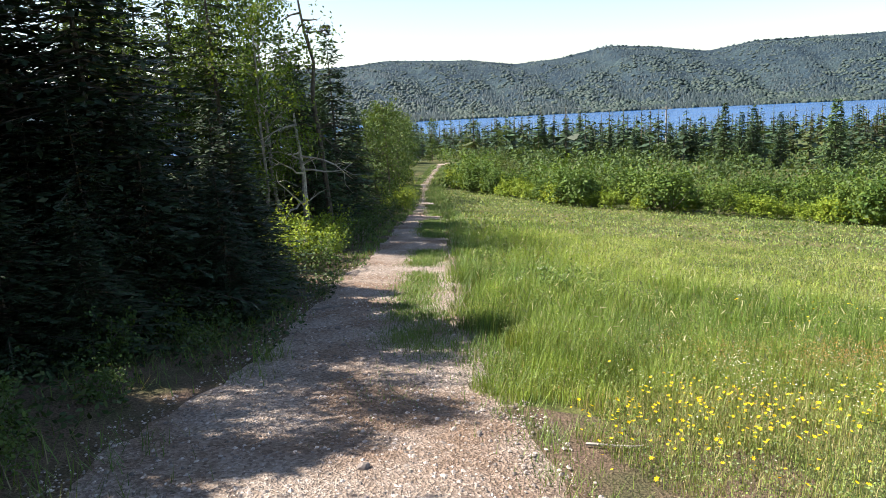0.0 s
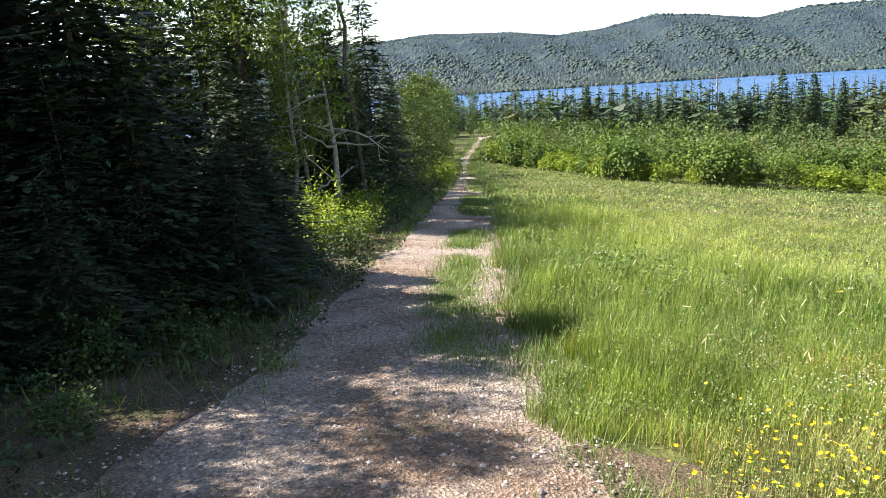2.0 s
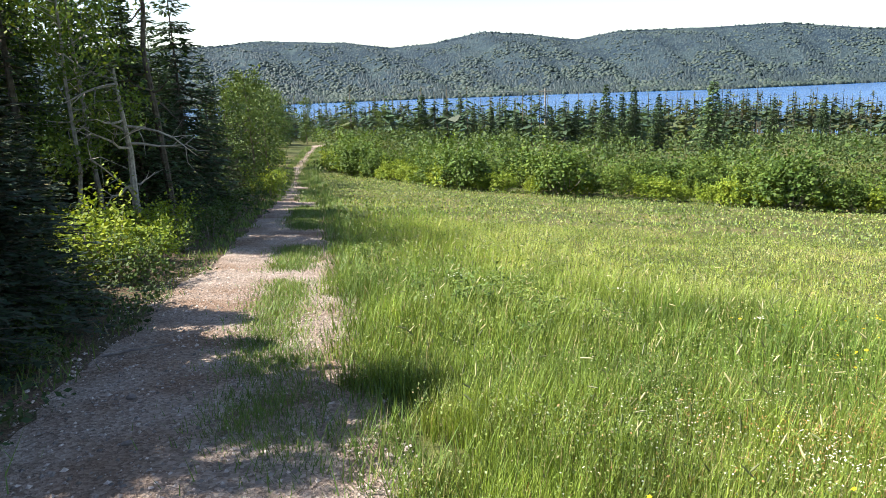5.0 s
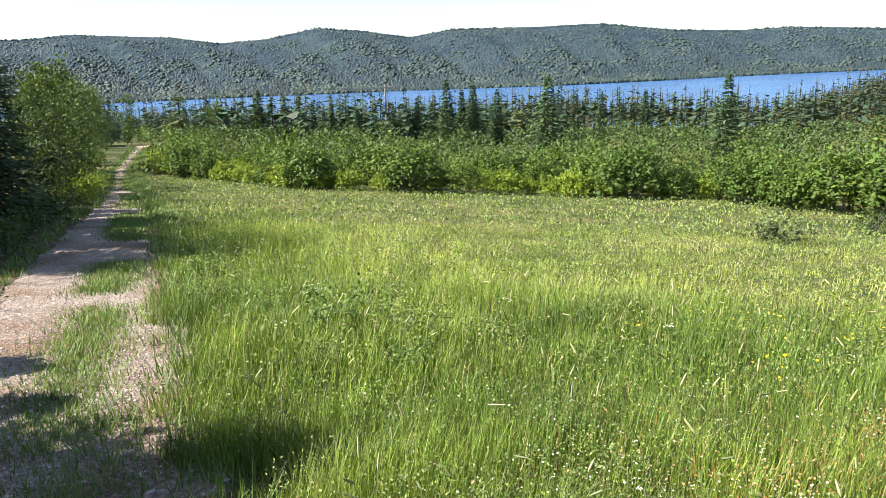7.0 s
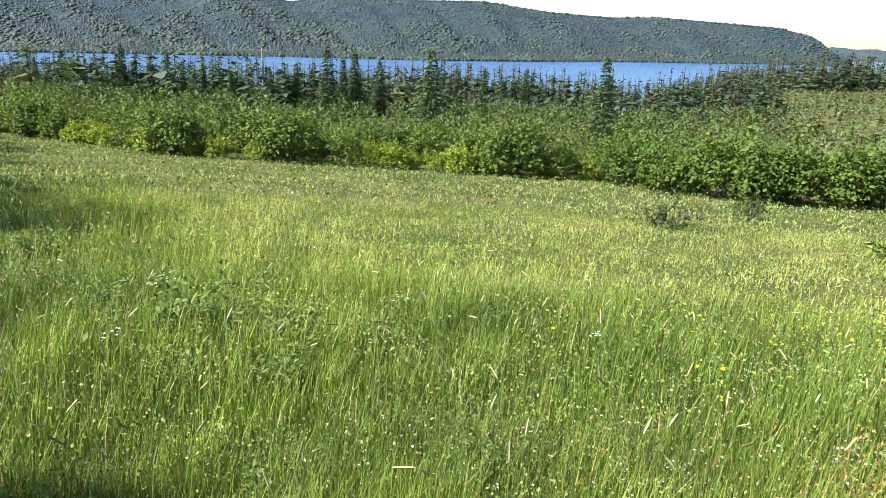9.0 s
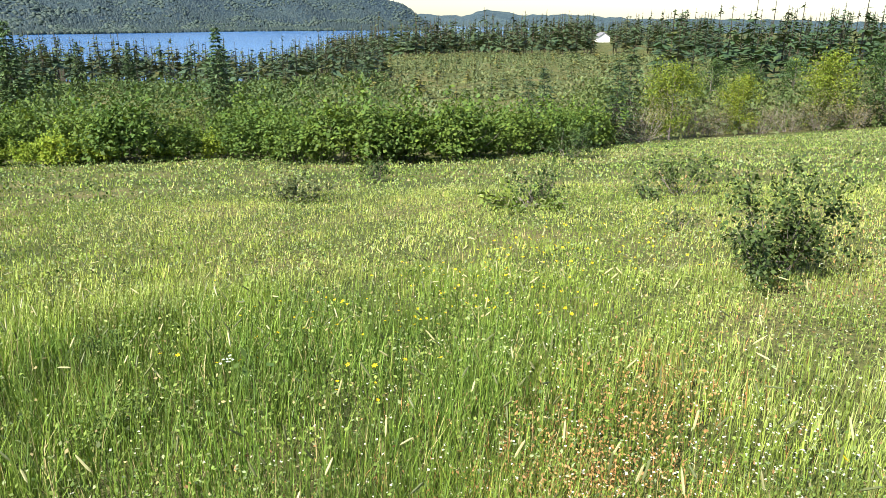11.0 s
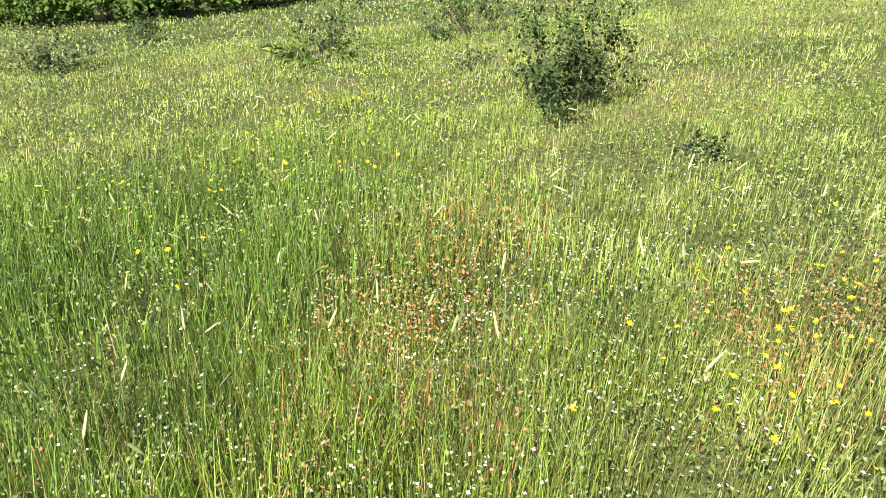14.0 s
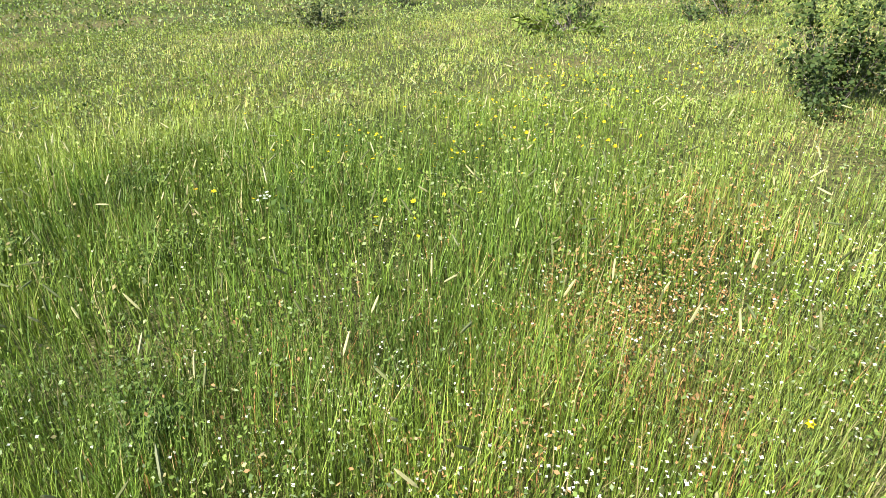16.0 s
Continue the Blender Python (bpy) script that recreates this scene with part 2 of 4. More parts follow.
        a += wob * noise.noise((y * 1.3, 3.1, 0)) + wob * 0.6 * noise.noise((y * 4.1, 1.1, 0))
        b += wob * noise.noise((y * 1.3, 9.1, 5)) + wob * 0.6 * noise.noise((y * 4.1, 6.1, 0))
        xs = np.linspace(a, b, cols)
        edge = np.abs(np.linspace(-1, 1, cols)) ** 6
        z = height(xs, np.full(cols, y)) + lift * (1 - edge) - 0.004 * edge
        rows.append(np.stack([xs, np.full(cols, y), z], 1))
    v = np.concatenate(rows)
    f = [(i * cols + k, i * cols + k + 1, (i + 1) * cols + k + 1, (i + 1) * cols + k) for i in range(len(ys) - 1) for k in range(cols - 1)]
    g.add(v, f)
    return new(name, g.mesh(name, mat, True))


tagged(strip("path", M_GRAVEL, np.concatenate([np.arange(-12, 24, 0.15), np.arange(24, 70, 0.4)]), lambda y: path_edges(y)[0], lambda y: path_edges(y)[1], 0.022, 15, 0.2),
       "pale gravel two-track path with worn sandy ruts", "path", kind="structure")
tagged(strip("forest_floor", M_LITTER, np.arange(-12, 30, 0.3), lambda y: path_edges(y)[0] - 7, lambda y: path_edges(y)[0] + 0.45, 0.012, 30, 0.2),
       "shaded forest floor of brown needle litter", "ground", kind="structure")

verge_w = lambda y: path_edges(y)[1] + 1.3 * max(0.05, min(1.0, (5.0 - y) / 1.2))
tagged(strip("verge", M_LITTER, np.arange(-4, 5.0, 0.12), lambda y: path_edges(y)[1] - 0.3, verge_w, 0.012, 16, 0.25),
       "dry thin verge of brown soil and dead grass beside the path", "ground", kind="structure")

# lake
g = Geo()
an = np.radians(np.linspace(-60, 75, 60))
v = np.concatenate([np.stack([rr * np.sin(an), rr * np.cos(an), np.full(60, -22.0)], 1) for rr in (180, 400, 800, 1800, 3200)])
g.add(v, [(i * 60 + k, (i + 1) * 60 + k, (i + 1) * 60 + k + 1, i * 60 + k + 1) for i in range(4) for k in range(59)][::1])
tagged(new("water", g.mesh("water", M_WATER)), "rippled deep blue lake under a clear sky", "lake", kind="structure")

# far hills
SKY_AZ = [-60, -30, -2, 0.7, 7.2, 10.6, 13.8, 17.6, 20.9, 24.5, 27.7, 34.4, 38.6, 44.1, 48.3, 51.5, 56, 59.5, 61.8, 62.8, 64]
SKY_EL = [2.0, 2.4, 2.8, 3.1, 2.82, 2.36, 2.57, 3.28, 2.99, 2.44, 2.91, 2.84, 2.89, 2.2, 1.98, 2.05, 1.75, 1.5, 0.95, 0.2, -0.6]


def shore(az):
    return np.interp(az, [-60, 5, 36, 44, 54, 64], [820, 850, 880, 1000, 1250, 1500])


def hill_z(az, d):
    """Height of the far side's land, d from 0 at the shore to 1 at the ridge."""
    top = 0.9 + 1750 * np.tan(np.radians(np.interp(az, SKY_AZ, SKY_EL)))
    base = -22.4
    lump = np.sin(az * 0.55 + d * 5) * 5 + np.sin(az * 1.31 + 2 + d * 9) * 3.5 + np.sin(az * 2.7 + d * 13) * 1.8
    return base + (top - base) * (0.35 * d + 0.65 * d * d * (3 - 2 * d)) * np.where(d > 0.97, 1, 0.95) + lump * np.sin(np.clip(d, 0, 1) * math.pi) * 1.3


def hill_place(az, d):
    r = shore(az) + (1750 - shore(az)) * d
    a = np.radians(az)
    return np.stack([0.8 + r * np.sin(a), 4.2 + r * np.cos(a), hill_z(az, d)], -1)


azs = np.linspace(-60, 64, 300)
ds = np.concatenate([[-0.02], np.linspace(0, 1, 26), [1.15]])
rows = []
for d in ds:
    q = hill_place(azs, np.full(300, max(0.0, min(d, 1.0))))
    if d < 0:
        q[:, 2] = -26
    if d > 1:
        q[:, :2] *= 1.12
        q[:, 2] -= 35
    rows.append(q)
g = Geo()
g.add(np.concatenate(rows), [(i * 300 + k, i * 300 + k + 1, (i + 1) * 300 + k + 1, (i + 1) * 300 + k) for i in range(len(ds) - 1) for k in range(299)])
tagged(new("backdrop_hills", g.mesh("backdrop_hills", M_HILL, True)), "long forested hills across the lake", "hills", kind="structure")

g = Geo()
az2 = np.linspace(55, 100, 120)
el2 = np.interp(az2, [55, 62.6, 66, 68, 70.5, 74, 79, 83, 90, 100], [0.3, 0.3, 0.2, 0.72, 0.35, 0.45, 0.2, 0.3, 0.3, 0.2])
el2 = el2 + 0.04 * np.sin(az2 * 3.1) + 0.03 * np.sin(az2 * 7.7)
rows = []
for r, k in ((2300, 0.0), (2700, 0.7), (3000, 1.0), (3300, 0.6)):
    a = np.radians(az2)
    rows.append(np.stack([r * np.sin(a), r * np.cos(a), -26 + k * (27 + 3000 * np.tan(np.radians(el2)))], 1))
g.add(np.concatenate(rows), [(i * 120 + k, i * 120 + k + 1, (i + 1) * 120 + k + 1, (i + 1) * 120 + k) for i in range(3) for k in range(119)])
tagged(new("backdrop_ridge", g.mesh("backdrop_ridge", M_RIDGE, True)), "distant ridge beyond the lake's end, haze painted in as blue", "hills", kind="structure")


def crowns(g, pos, h, w, tint, sides=5, belly=0.4):
    """Tree tops seen from far off: a waist of ragged width and a tip."""
    k = len(pos)
    an = np.arange(sides) * 2 * math.pi / sides
    turn = rng.uniform(0, 6.28, (k, 1))

    def ring(f, z):
        rag = rng.uniform(0.75, 1.25, (k, sides)) * w[:, None] * f
        return np.stack([np.cos(an + turn) * rag, np.sin(an + turn) * rag, z * h[:, None] * rng.uniform(0.85, 1.15, (k, sides))], -1) + pos[:, None]

    tip = pos[:, None] + np.stack([rng.normal(0, 0.1, k) * w, rng.normal(0, 0.1, k) * w, h], -1)[:, None]
    if belly:
        v = np.concatenate([ring(0.7, 0.05), ring(1.0, belly), ring(0.62, 0.82), tip], 1)
        f = [(r * sides + i, r * sides + (i + 1) % sides, (r + 1) * sides + (i + 1) % sides) for r in (0, 1) for i in range(sides)]
        f += [(r * sides + i, (r + 1) * sides + (i + 1) % sides, (r + 1) * sides + i) for r in (0, 1) for i in range(sides)]
        f += [(2 * sides + i, 2 * sides + (i + 1) % sides, 3 * sides) for i in range(sides)]
        m = 3 * sides + 1
    else:
        v = np.concatenate([ring(1.0, 0.1), tip], 1)
        f = [(i, (i + 1) % sides, sides) for i in range(sides)]
        m = sides + 1
    b = np.arange(k)[:, None, None] * m
    g.add(v.reshape(-1, 3), (np.array(f)[None] + b).reshape(-1, 3), np.repeat(tint, m, 0))


g = Geo()
k = 21000
az = rng.uniform(-8, 63.2, k)
d = rng.uniform(0, 1, k) ** 1.9
pos = hill_place(az, d)
grove = np.array([noise.noise((a * 0.3, dd * 7, 0.5)) + 0.6 * noise.noise((a * 1.1, dd * 22, 3.5)) for a, dd in zip(az, d)])
leafy = grove + rng.normal(0, 0.2, k) > 0.05
h = np.where(leafy, rng.uniform(3, 5.5, k), rng.uniform(4, 6.8, k)) * (1 - 0.35 * d)
w = np.where(leafy, rng.uniform(2.8, 4.6, k), rng.uniform(2.0, 3.0, k)) * (1 - 0.2 * d)
# Aerial haze painted into the crown tints: bluer uphill, plus one even blue offset.
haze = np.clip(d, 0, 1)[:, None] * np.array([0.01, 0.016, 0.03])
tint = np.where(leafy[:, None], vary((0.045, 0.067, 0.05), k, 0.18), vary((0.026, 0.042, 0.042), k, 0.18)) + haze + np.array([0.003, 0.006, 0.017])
pos[:, 2] -= 1.0
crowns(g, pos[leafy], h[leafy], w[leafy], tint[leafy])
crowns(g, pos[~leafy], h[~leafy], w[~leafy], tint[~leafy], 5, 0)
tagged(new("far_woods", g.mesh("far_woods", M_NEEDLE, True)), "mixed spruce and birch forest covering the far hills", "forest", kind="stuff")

# ---- plants ----
def thing(name, label, category, parts, group=""):
    """An Empty at the base with its parts as meshes."""
    ob = new(name)
    ob.empty_display_size = 0.1
    for pname, me in parts:
        c = new(pname, me)
        c.parent = ob
    return tagged(ob, label, category, group)


def stand(x, y, turn=0.0, s=1.0, sz=None, sink=0.03):
    return pose(x, y, float(height(x, y)) - sink, 0, 0, turn) @ Matrix.Diagonal((s, s, sz or s, 1))


def spruce_parts(h, r, whorls, per, step, size, col, seed, skirt=0.04, bare=0.0, thick=0.018, needle=0.27):
    q = np.random.default_rng(seed)
    t, n = Geo(), Geo()
    lean = q.uniform(-0.02, 0.02, 2) * h
    zs = np.linspace(0, 1, 9)
    t.tube([(lean[0] * s * s, lean[1] * s * s, s * h) for s in zs], [max(0.006, thick * h * (1 - s) ** 0.9 * 0.55) for s in zs], 6)
    C, A, B, T = [], [], [], []
    for i in range(whorls):
        f = skirt + (1 - skirt) * (i + q.uniform(-0.3, 0.3)) / whorls
        f = min(max(f, skirt), 0.99)
        L = r * (1 - f) ** 0.85 * q.uniform(0.7, 1.15) + 0.05
        a0 = q.uniform(0, 6.28)
        for j in range(per):
            a = a0 + (j + q.uniform(-0.3, 0.3)) * 6.283 / per
            ll = L * q.uniform(0.65, 1.12)
            if bare and q.uniform() < bare * (1 - f):
                continue
            out = np.array([math.cos(a), math.sin(a), 0])
            side = np.array([-out[1], out[0], 0])
            droop = q.uniform(0.1, 0.34) if f < 0.8 else q.uniform(-0.5, 0.1)
            base = np.array([lean[0] * f * f, lean[1] * f * f, f * h])
            tip = base + out * ll + np.array([0, 0, -droop * ll])
            if ll > 0.45:
                t.tube([base, tip], [0.008 + 0.008 * ll, 0.004], 3)
            m = max(2, int(ll / step))
            s = (np.arange(m) + q.uniform(0.2, 0.8, m)) / m
            s = 0.18 + 0.82 * s
            p0 = base + (tip - base) * s[:, None]
            for sg in (-1, 0, 1):
                wid = (1 - s * 0.65)[:, None]
                d = unit(out * q.uniform(0.6, 1.0) + side * sg * q.uniform(0.7, 1.2, (m, 1)) + np.array([0, 0, -0.15]) + q.normal(0, 0.22, (m, 3)))
                al = size * q.uniform(0.7, 1.3, (m, 1)) * (wid if sg else 0.8)
                up = unit(np.array([0, 0, 1.0]) + q.normal(0, 0.35, (m, 3)))
                C.append(p0 + d * al * 0.8 + (d * q.uniform(0, 1, (m, 1)) * wid * ll * 0.22 if sg and needle > 0.3 else 0))
                A.append(d * al)
                B.append(unit(np.cross(d, up)) * al * needle * q.uniform(0.75, 1.25, (m, 1)))
                # Needle colour is set darker near the trunk, lighter towards the bough's tip.
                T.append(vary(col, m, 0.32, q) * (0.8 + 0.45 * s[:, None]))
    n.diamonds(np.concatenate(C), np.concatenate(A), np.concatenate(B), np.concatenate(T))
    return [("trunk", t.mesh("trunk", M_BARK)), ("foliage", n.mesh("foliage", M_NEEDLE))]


def limbs(q, h, spread, stems, levels=2, r0=0.02, straight=0.5):
    """Branch lines for a shrub or a broadleaf crown: lists of points, radii, and the tips."""
    lines, tips = [], []

    def grow(p, d, ln, rad, lev):
        pts, rr, c = [p], [rad], p
        for s in range(4):
            d = unit(d + q.normal(0, 0.16, 3) + np.array([0, 0, 0.06]))
            c = c + d * ln / 4
            pts.append(c)
            rr.append(rad * (1 - 0.18 * (s + 1)))
            tips.append((c, d, lev))
        lines.append((pts, rr, lev))
        if lev < levels:
            for _ in range(3):
                k = q.integers(1, 5)
                d2 = unit(d + q.normal(0, 0.62, 3))
                grow(pts[k], d2, ln * q.uniform(0.45, 0.7), rr[k] * 0.6, lev + 1)

    for i in range(stems):
        a = q.uniform(0, 6.28)
        rr = spread * 0.25 * math.sqrt(q.uniform())
        d = unit(np.array([math.cos(a) * spread * q.uniform(0.2, 1), math.sin(a) * spread * q.uniform(0.2, 1), h * (straight + 0.5)]))
        grow(np.array([math.cos(a) * rr, math.sin(a) * rr, -0.02]), d, h * q.uniform(0.6, 0.85), r0 * q.uniform(0.7, 1.2), 0)
    return lines, tips


def shrub_parts(h, spread, stems, leaves, leaf, col, seed, bark=None, levels=2, r0=0.016, fuzz=0.12, low=0.0, shape=0.42, dome=0.0, twigs=1):
    q = np.random.default_rng(seed)
    lines, tips = limbs(q, h, spread, stems, levels, r0)
    w = Geo()
    for pts, rr, lev in lines:
        if lev <= twigs:
            w.tube(pts[::2] if lev else pts, rr[::2] if lev else rr, 3)
    P = np.array([t[0] for t in tips])
    P = P[P[:, 2] > low * h] if low else P
    pick = q.integers(0, len(P), leaves)
    C = P[pick] + q.normal(0, fuzz * 0.62, (leaves, 3))
    nd = int(leaves * dome)
    if nd:
        dr = unit(q.normal(0, 1, (nd, 3)))
        dr[:, 2] = np.abs(dr[:, 2]) - 0.35 * q.uniform(size=nd)
        lump = np.array([1 + 0.3 * noise.noise(Vector(v) * 2.4 + Vector((seed, 0, 0))) for v in dr])[:, None]
        C[:nd] = dr * np.array([spread * 0.78, spread * 0.78, h * 0.62]) * lump * q.uniform(0.8, 1.0, (nd, 1)) + np.array([0, 0, h * 0.4])
    C[:, 2] = np.maximum(C[:, 2], 0.02 * h)
    out = unit(C - np.array([0, 0, h * 0.35]))
    d = unit(out * 0.5 + q.normal(0, 0.7, (leaves, 3)))
    up = unit(out * 0.6 + np.array([0, 0, 0.9]) + q.normal(0, 0.38, (leaves, 3)))
    al = leaf * 0.5 * q.uniform(0.65, 1.3, (leaves, 1))
    n = Geo()
    n.diamonds(C, d * al, unit(np.cross(d, up)) * al * shape * 1.4, vary(col, leaves, 0.3, q))
    return [("stems", w.mesh("stems", bark or M_TWIG)), ("leaves", n.mesh("leaves", M_LEAF))]


def tree_parts(h, crown_r, leaves, leaf, col, seed, bark, base=0.3, r0=0.07):
    """A broadleaf tree: tapered trunk, limbs and leaf clumps."""
    q = np.random.default_rng(seed)
    w, n = Geo(), Geo()
    line = [np.array([0, 0, -0.05])]
    for i in range(8):
        line.append(line[-1] + np.array([q.normal(0, 0.05) * h / 8, q.normal(0, 0.05) * h / 8, h / 8]))
    w.tube(line, [r0 * (1 - 0.11 * i) for i in range(9)], 7)
    P = []
    for i in range(26):
        f = base + (1 - base) * i / 26
        k = f * 8
        p = line[int(k)] + (line[min(8, int(k) + 1)] - line[int(k)]) * (k % 1)
        a = q.uniform(0, 6.28)
        L = crown_r * (0.55 + 0.6 * math.sin(math.pi * (f - base) / (1 - base) * 0.85 + 0.4)) * q.uniform(0.6, 1.1)
        d = unit(np.array([math.cos(a), math.sin(a), q.uniform(0.25, 0.9)]))
        pts = [p]
        for s in range(5):
            d = unit(d + q.normal(0, 0.18, 3))
            pts.append(pts[-1] + d * L / 5)
            if s > 0:
                P.append(pts[-1])
                for _ in range(2):
                    P.append(pts[-1] + q.normal(0, 0.2 * L, 3))
        w.tube(pts, [r0 * 0.35 * (1 - f * 0.5) * (1 - 0.17 * s) for s in range(6)], 4)
    P = np.array(P)
    C = P[q.integers(0, len(P), leaves)] + q.normal(0, crown_r * 0.1, (leaves, 3))
    d = unit(q.normal(0, 1, (leaves, 3)) + np.array([0, 0, -0.3]))
    up = unit(q.normal(0, 0.6, (leaves, 3)) + np.array([0, 0, 0.8]))
    al = leaf * 0.5 * q.uniform(0.65, 1.3, (leaves, 1))
    n.diamonds(C, d * al, unit(np.cross(d, up)) * al * 0.65, vary(col, leaves, 0.3, q))
    return [("trunk", w.mesh("trunk", bark)), ("leaves", n.mesh("leaves", M_LEAF))]


DARK = (0.028, 0.05, 0.026)
MID = (0.045, 0.08, 0.034)
ALDER = (0.09, 0.148, 0.03)
OLIVE = (0.1, 0.132, 0.045)
BRIGHT = (0.2, 0.275, 0.035)


def spread_out(kinds, places, name_pool=None):
    """Sets the first place of each kind by moving it there, the rest by copies."""
    used = set()
    for i, (k, x, y, s, sz) in enumerate(places):
        m = stand(x, y, (i * 137.5) % 360, s, sz)
        ob = kinds[k]
        if k in used:
            copy_thing(ob, m)
        else:
            ob.matrix_basis = m
            used.add(k)


# spruces along the path
near_spruce = [thing("spruce_tree", "dense dark green spruce with drooping boughs beside the path", "tree", spruce_parts(7.4, 2.3, 46, 9, 0.11, 0.12, DARK, 11, 0.02, needle=0.42), "spruces along the path"),
               thing("spruce_tree", "tall dark spruce with low sweeping boughs at the forest edge", "tree", spruce_parts(6.4, 1.9, 42, 9, 0.11, 0.115, DARK, 12, 0.015, needle=0.42), "spruces along the path"),
               thing("spruce_tree", "thin spruce with bare lower trunk in the forest", "tree", spruce_parts(7.8, 1.5, 40, 7, 0.1, 0.11, MID, 13, 0.2, 0.6, needle=0.4), "spruces along the path"),
               thing("spruce_tree", "young pointed green spruce beside the path", "tree", spruce_parts(5.4, 1.35, 44, 8, 0.09, 0.1, MID, 14, 0.05, 0.1, needle=0.4), "spruces along the path"),
               thing("spruce_tree", "dark spruce in the wood, some added out of view for shade", "tree", spruce_parts(7.2, 2.2, 40, 8, 0.26, 0.26, DARK, 15, 0.02), "spruces along the path")]
# Kind 4 with y below 6 is out of view, added to shade path and floor.
spread_out(near_spruce, [
    (0, -3.25, 8.7, 0.92, 0.74), (1, -3.9, 8.4, 0.95, 0.8), (1, -3.7, 9.7, 0.9, 0.72), (1, -3.3, 10.6, 0.78, 0.5), (1, -2.6, 8.1, 0.6, 0.5), (1, -2.35, 10.5, 0.55, 0.55), (1, -3.0, 7.6, 0.6, 0.5), (1, -4.7, 7.1, 1.0, 0.9), (0, -4.9, 9.3, 0.9, None), (1, -2.45, 9.4, 0.5, 0.42), (1, -3.5, 7.5, 0.55, 0.45),
    (1, -2.75, 6.7, 0.42, 0.3), (1, -3.3, 6.3, 0.5, 0.38), (0, -3.9, 5.9, 0.5, 0.4), (1, -2.9, 11.9, 0.6, 0.34), (1, -1.95, 9.5, 0.6, 0.48), (1, -1.85, 8.4, 0.42, 0.36), (1, -2.0, 10.7, 0.55, 0.44), (1, -2.9, 14.4, 0.5, 0.4), (4, -4.5, 2.0, 0.85, None), (4, -4.2, 0.0, 0.9, None), (4, -4.9, 4.9, 0.6, None), (4, -3.7, 4.3, 0.5, None), (4, -3.4, 3.2, 0.42, None), (4, -5.9, 10.3, 0.95, None), (0, -4.4, 10.7, 0.8, 0.66),
    (4, -6.8, 5.4, 0.95, None), (4, -5.7, 3.9, 0.75, None), (4, -6.3, 1.4, 0.95, None), (4, -5.2, -1.5, 0.9, None), (4, -5.4, -4.5, 0.95, None), (4, -5.3, 5.4, 0.85, None),
    (4, -6.9, 8.6, 1.2, None), (4, -6.6, 11.3, 1.1, None), (4, -9.0, 7.0, 1.4, None), (4, -9.2, 10.0, 1.4, None), (4, -10.5, 13.0, 1.4, None), (4, -7.9, 4.3, 1.25, None), (4, -6.0, 3.0, 1.0, None), (4, -8.8, 3.0, 1.1, None),
    (2, -3.4, 16.4, 0.95, None), (2, -4.6, 17.6, 1.0, None), (2, -5.8, 19.0, 1.05, None), (4, -5.4, 17.2, 0.85, None), (4, -6.9, 18.6, 1.1, None), (4, -8.8, 17.6, 1.1, None), (4, -4.3, 19.6, 0.9, None), (4, -7.4, 15.2, 1.0, None), (4, -8.2, 14.4, 1.1, None),
    (3, -1.25, 21.0, 1.05, None), (3, -2.4, 19.0, 0.9, None), (3, -2.7, 23.5, 0.95, None), (3, -0.9, 24.0, 0.72, None), (2, -5.0, 22.5, 1.0, None), (4, -3.6, 21.6, 0.85, None), (4, -7.5, 22.0, 1.05, None), (3, -1.9, 22.0, 0.85, None), (3, -1.5, 19.6, 0.62, None), (3, -2.2, 20.4, 0.8, None),
    (4, -4.2, 25.5, 0.9, None), (4, -2.9, 27.0, 0.75, None), (4, -6.5, 26.0, 1.1, None), (3, -0.9, 29.0, 0.7, None), (3, -2.5, 31.0, 0.9, None), (4, -2.6, 34.5, 0.8, None), (4, -0.6, 38.5, 0.65, None), (4, -4.8, 31.0, 1.0, None), (3, -1.8, 17.8, 0.8, None), (3, 0.0, 32.6, 0.6, None), (3, -0.3, 36.2, 0.62, None), (3, 0.35, 41.2, 0.55, None), (3, 0.7, 48.0, 0.5, None), (3, -0.3, 27.9, 0.6, None), (3, 1.2, 52.0, 0.5, None), (3, 2.2, 60.0, 0.55, None)])

birches = [thing("birch_tree", "leafy birch with sunlit yellow-green leaves at the forest edge", "tree", tree_parts(6.6, 1.35, 6500, 0.08, (0.12, 0.185, 0.035), 21, M_BIRCH, 0.22, 0.055), "birches along the path"),
           thing("birch_tree", "slim young birch with fresh green leaves beside the path", "tree", tree_parts(3.6, 0.8, 2400, 0.085, (0.075, 0.12, 0.032), 22, M_BARK, 0.06, 0.03), "birches along the path")]
# The four birches with y from 3.4 to 7.9 are unseen, added to dapple the path.
spread_out(birches, [(0, -2.5, 17.2, 1.0, None), (0, -4.2, 20.2, 1.1, None), (0, -5.4, 16.5, 1.0, None), (0, -4.2, 3.4, 0.8, None), (0, -4.5, 5.5, 0.72, None), (0, -5.6, 6.9, 0.98, None), (0, -4.9, 7.9, 0.86, None), (0, -2.6, 16.0, 0.85, None), (0, -3.9, 18.6, 1.0, None), (1, -0.2, 29.5, 1.1, None), (1, 0.3, 33.5, 1.1, None), (1, 0.5, 39.5, 1.1, None), (1, 0.2, 43.0, 1.2, None), (1, 1.6, 54.0, 1.1, None), (1, 0.15, 27.0, 1.0, None), (1, 0.75, 31.5, 0.95, None), (1, -0.5, 25.4, 0.8, None), (1, 0.6, 36.0, 1.0, None),
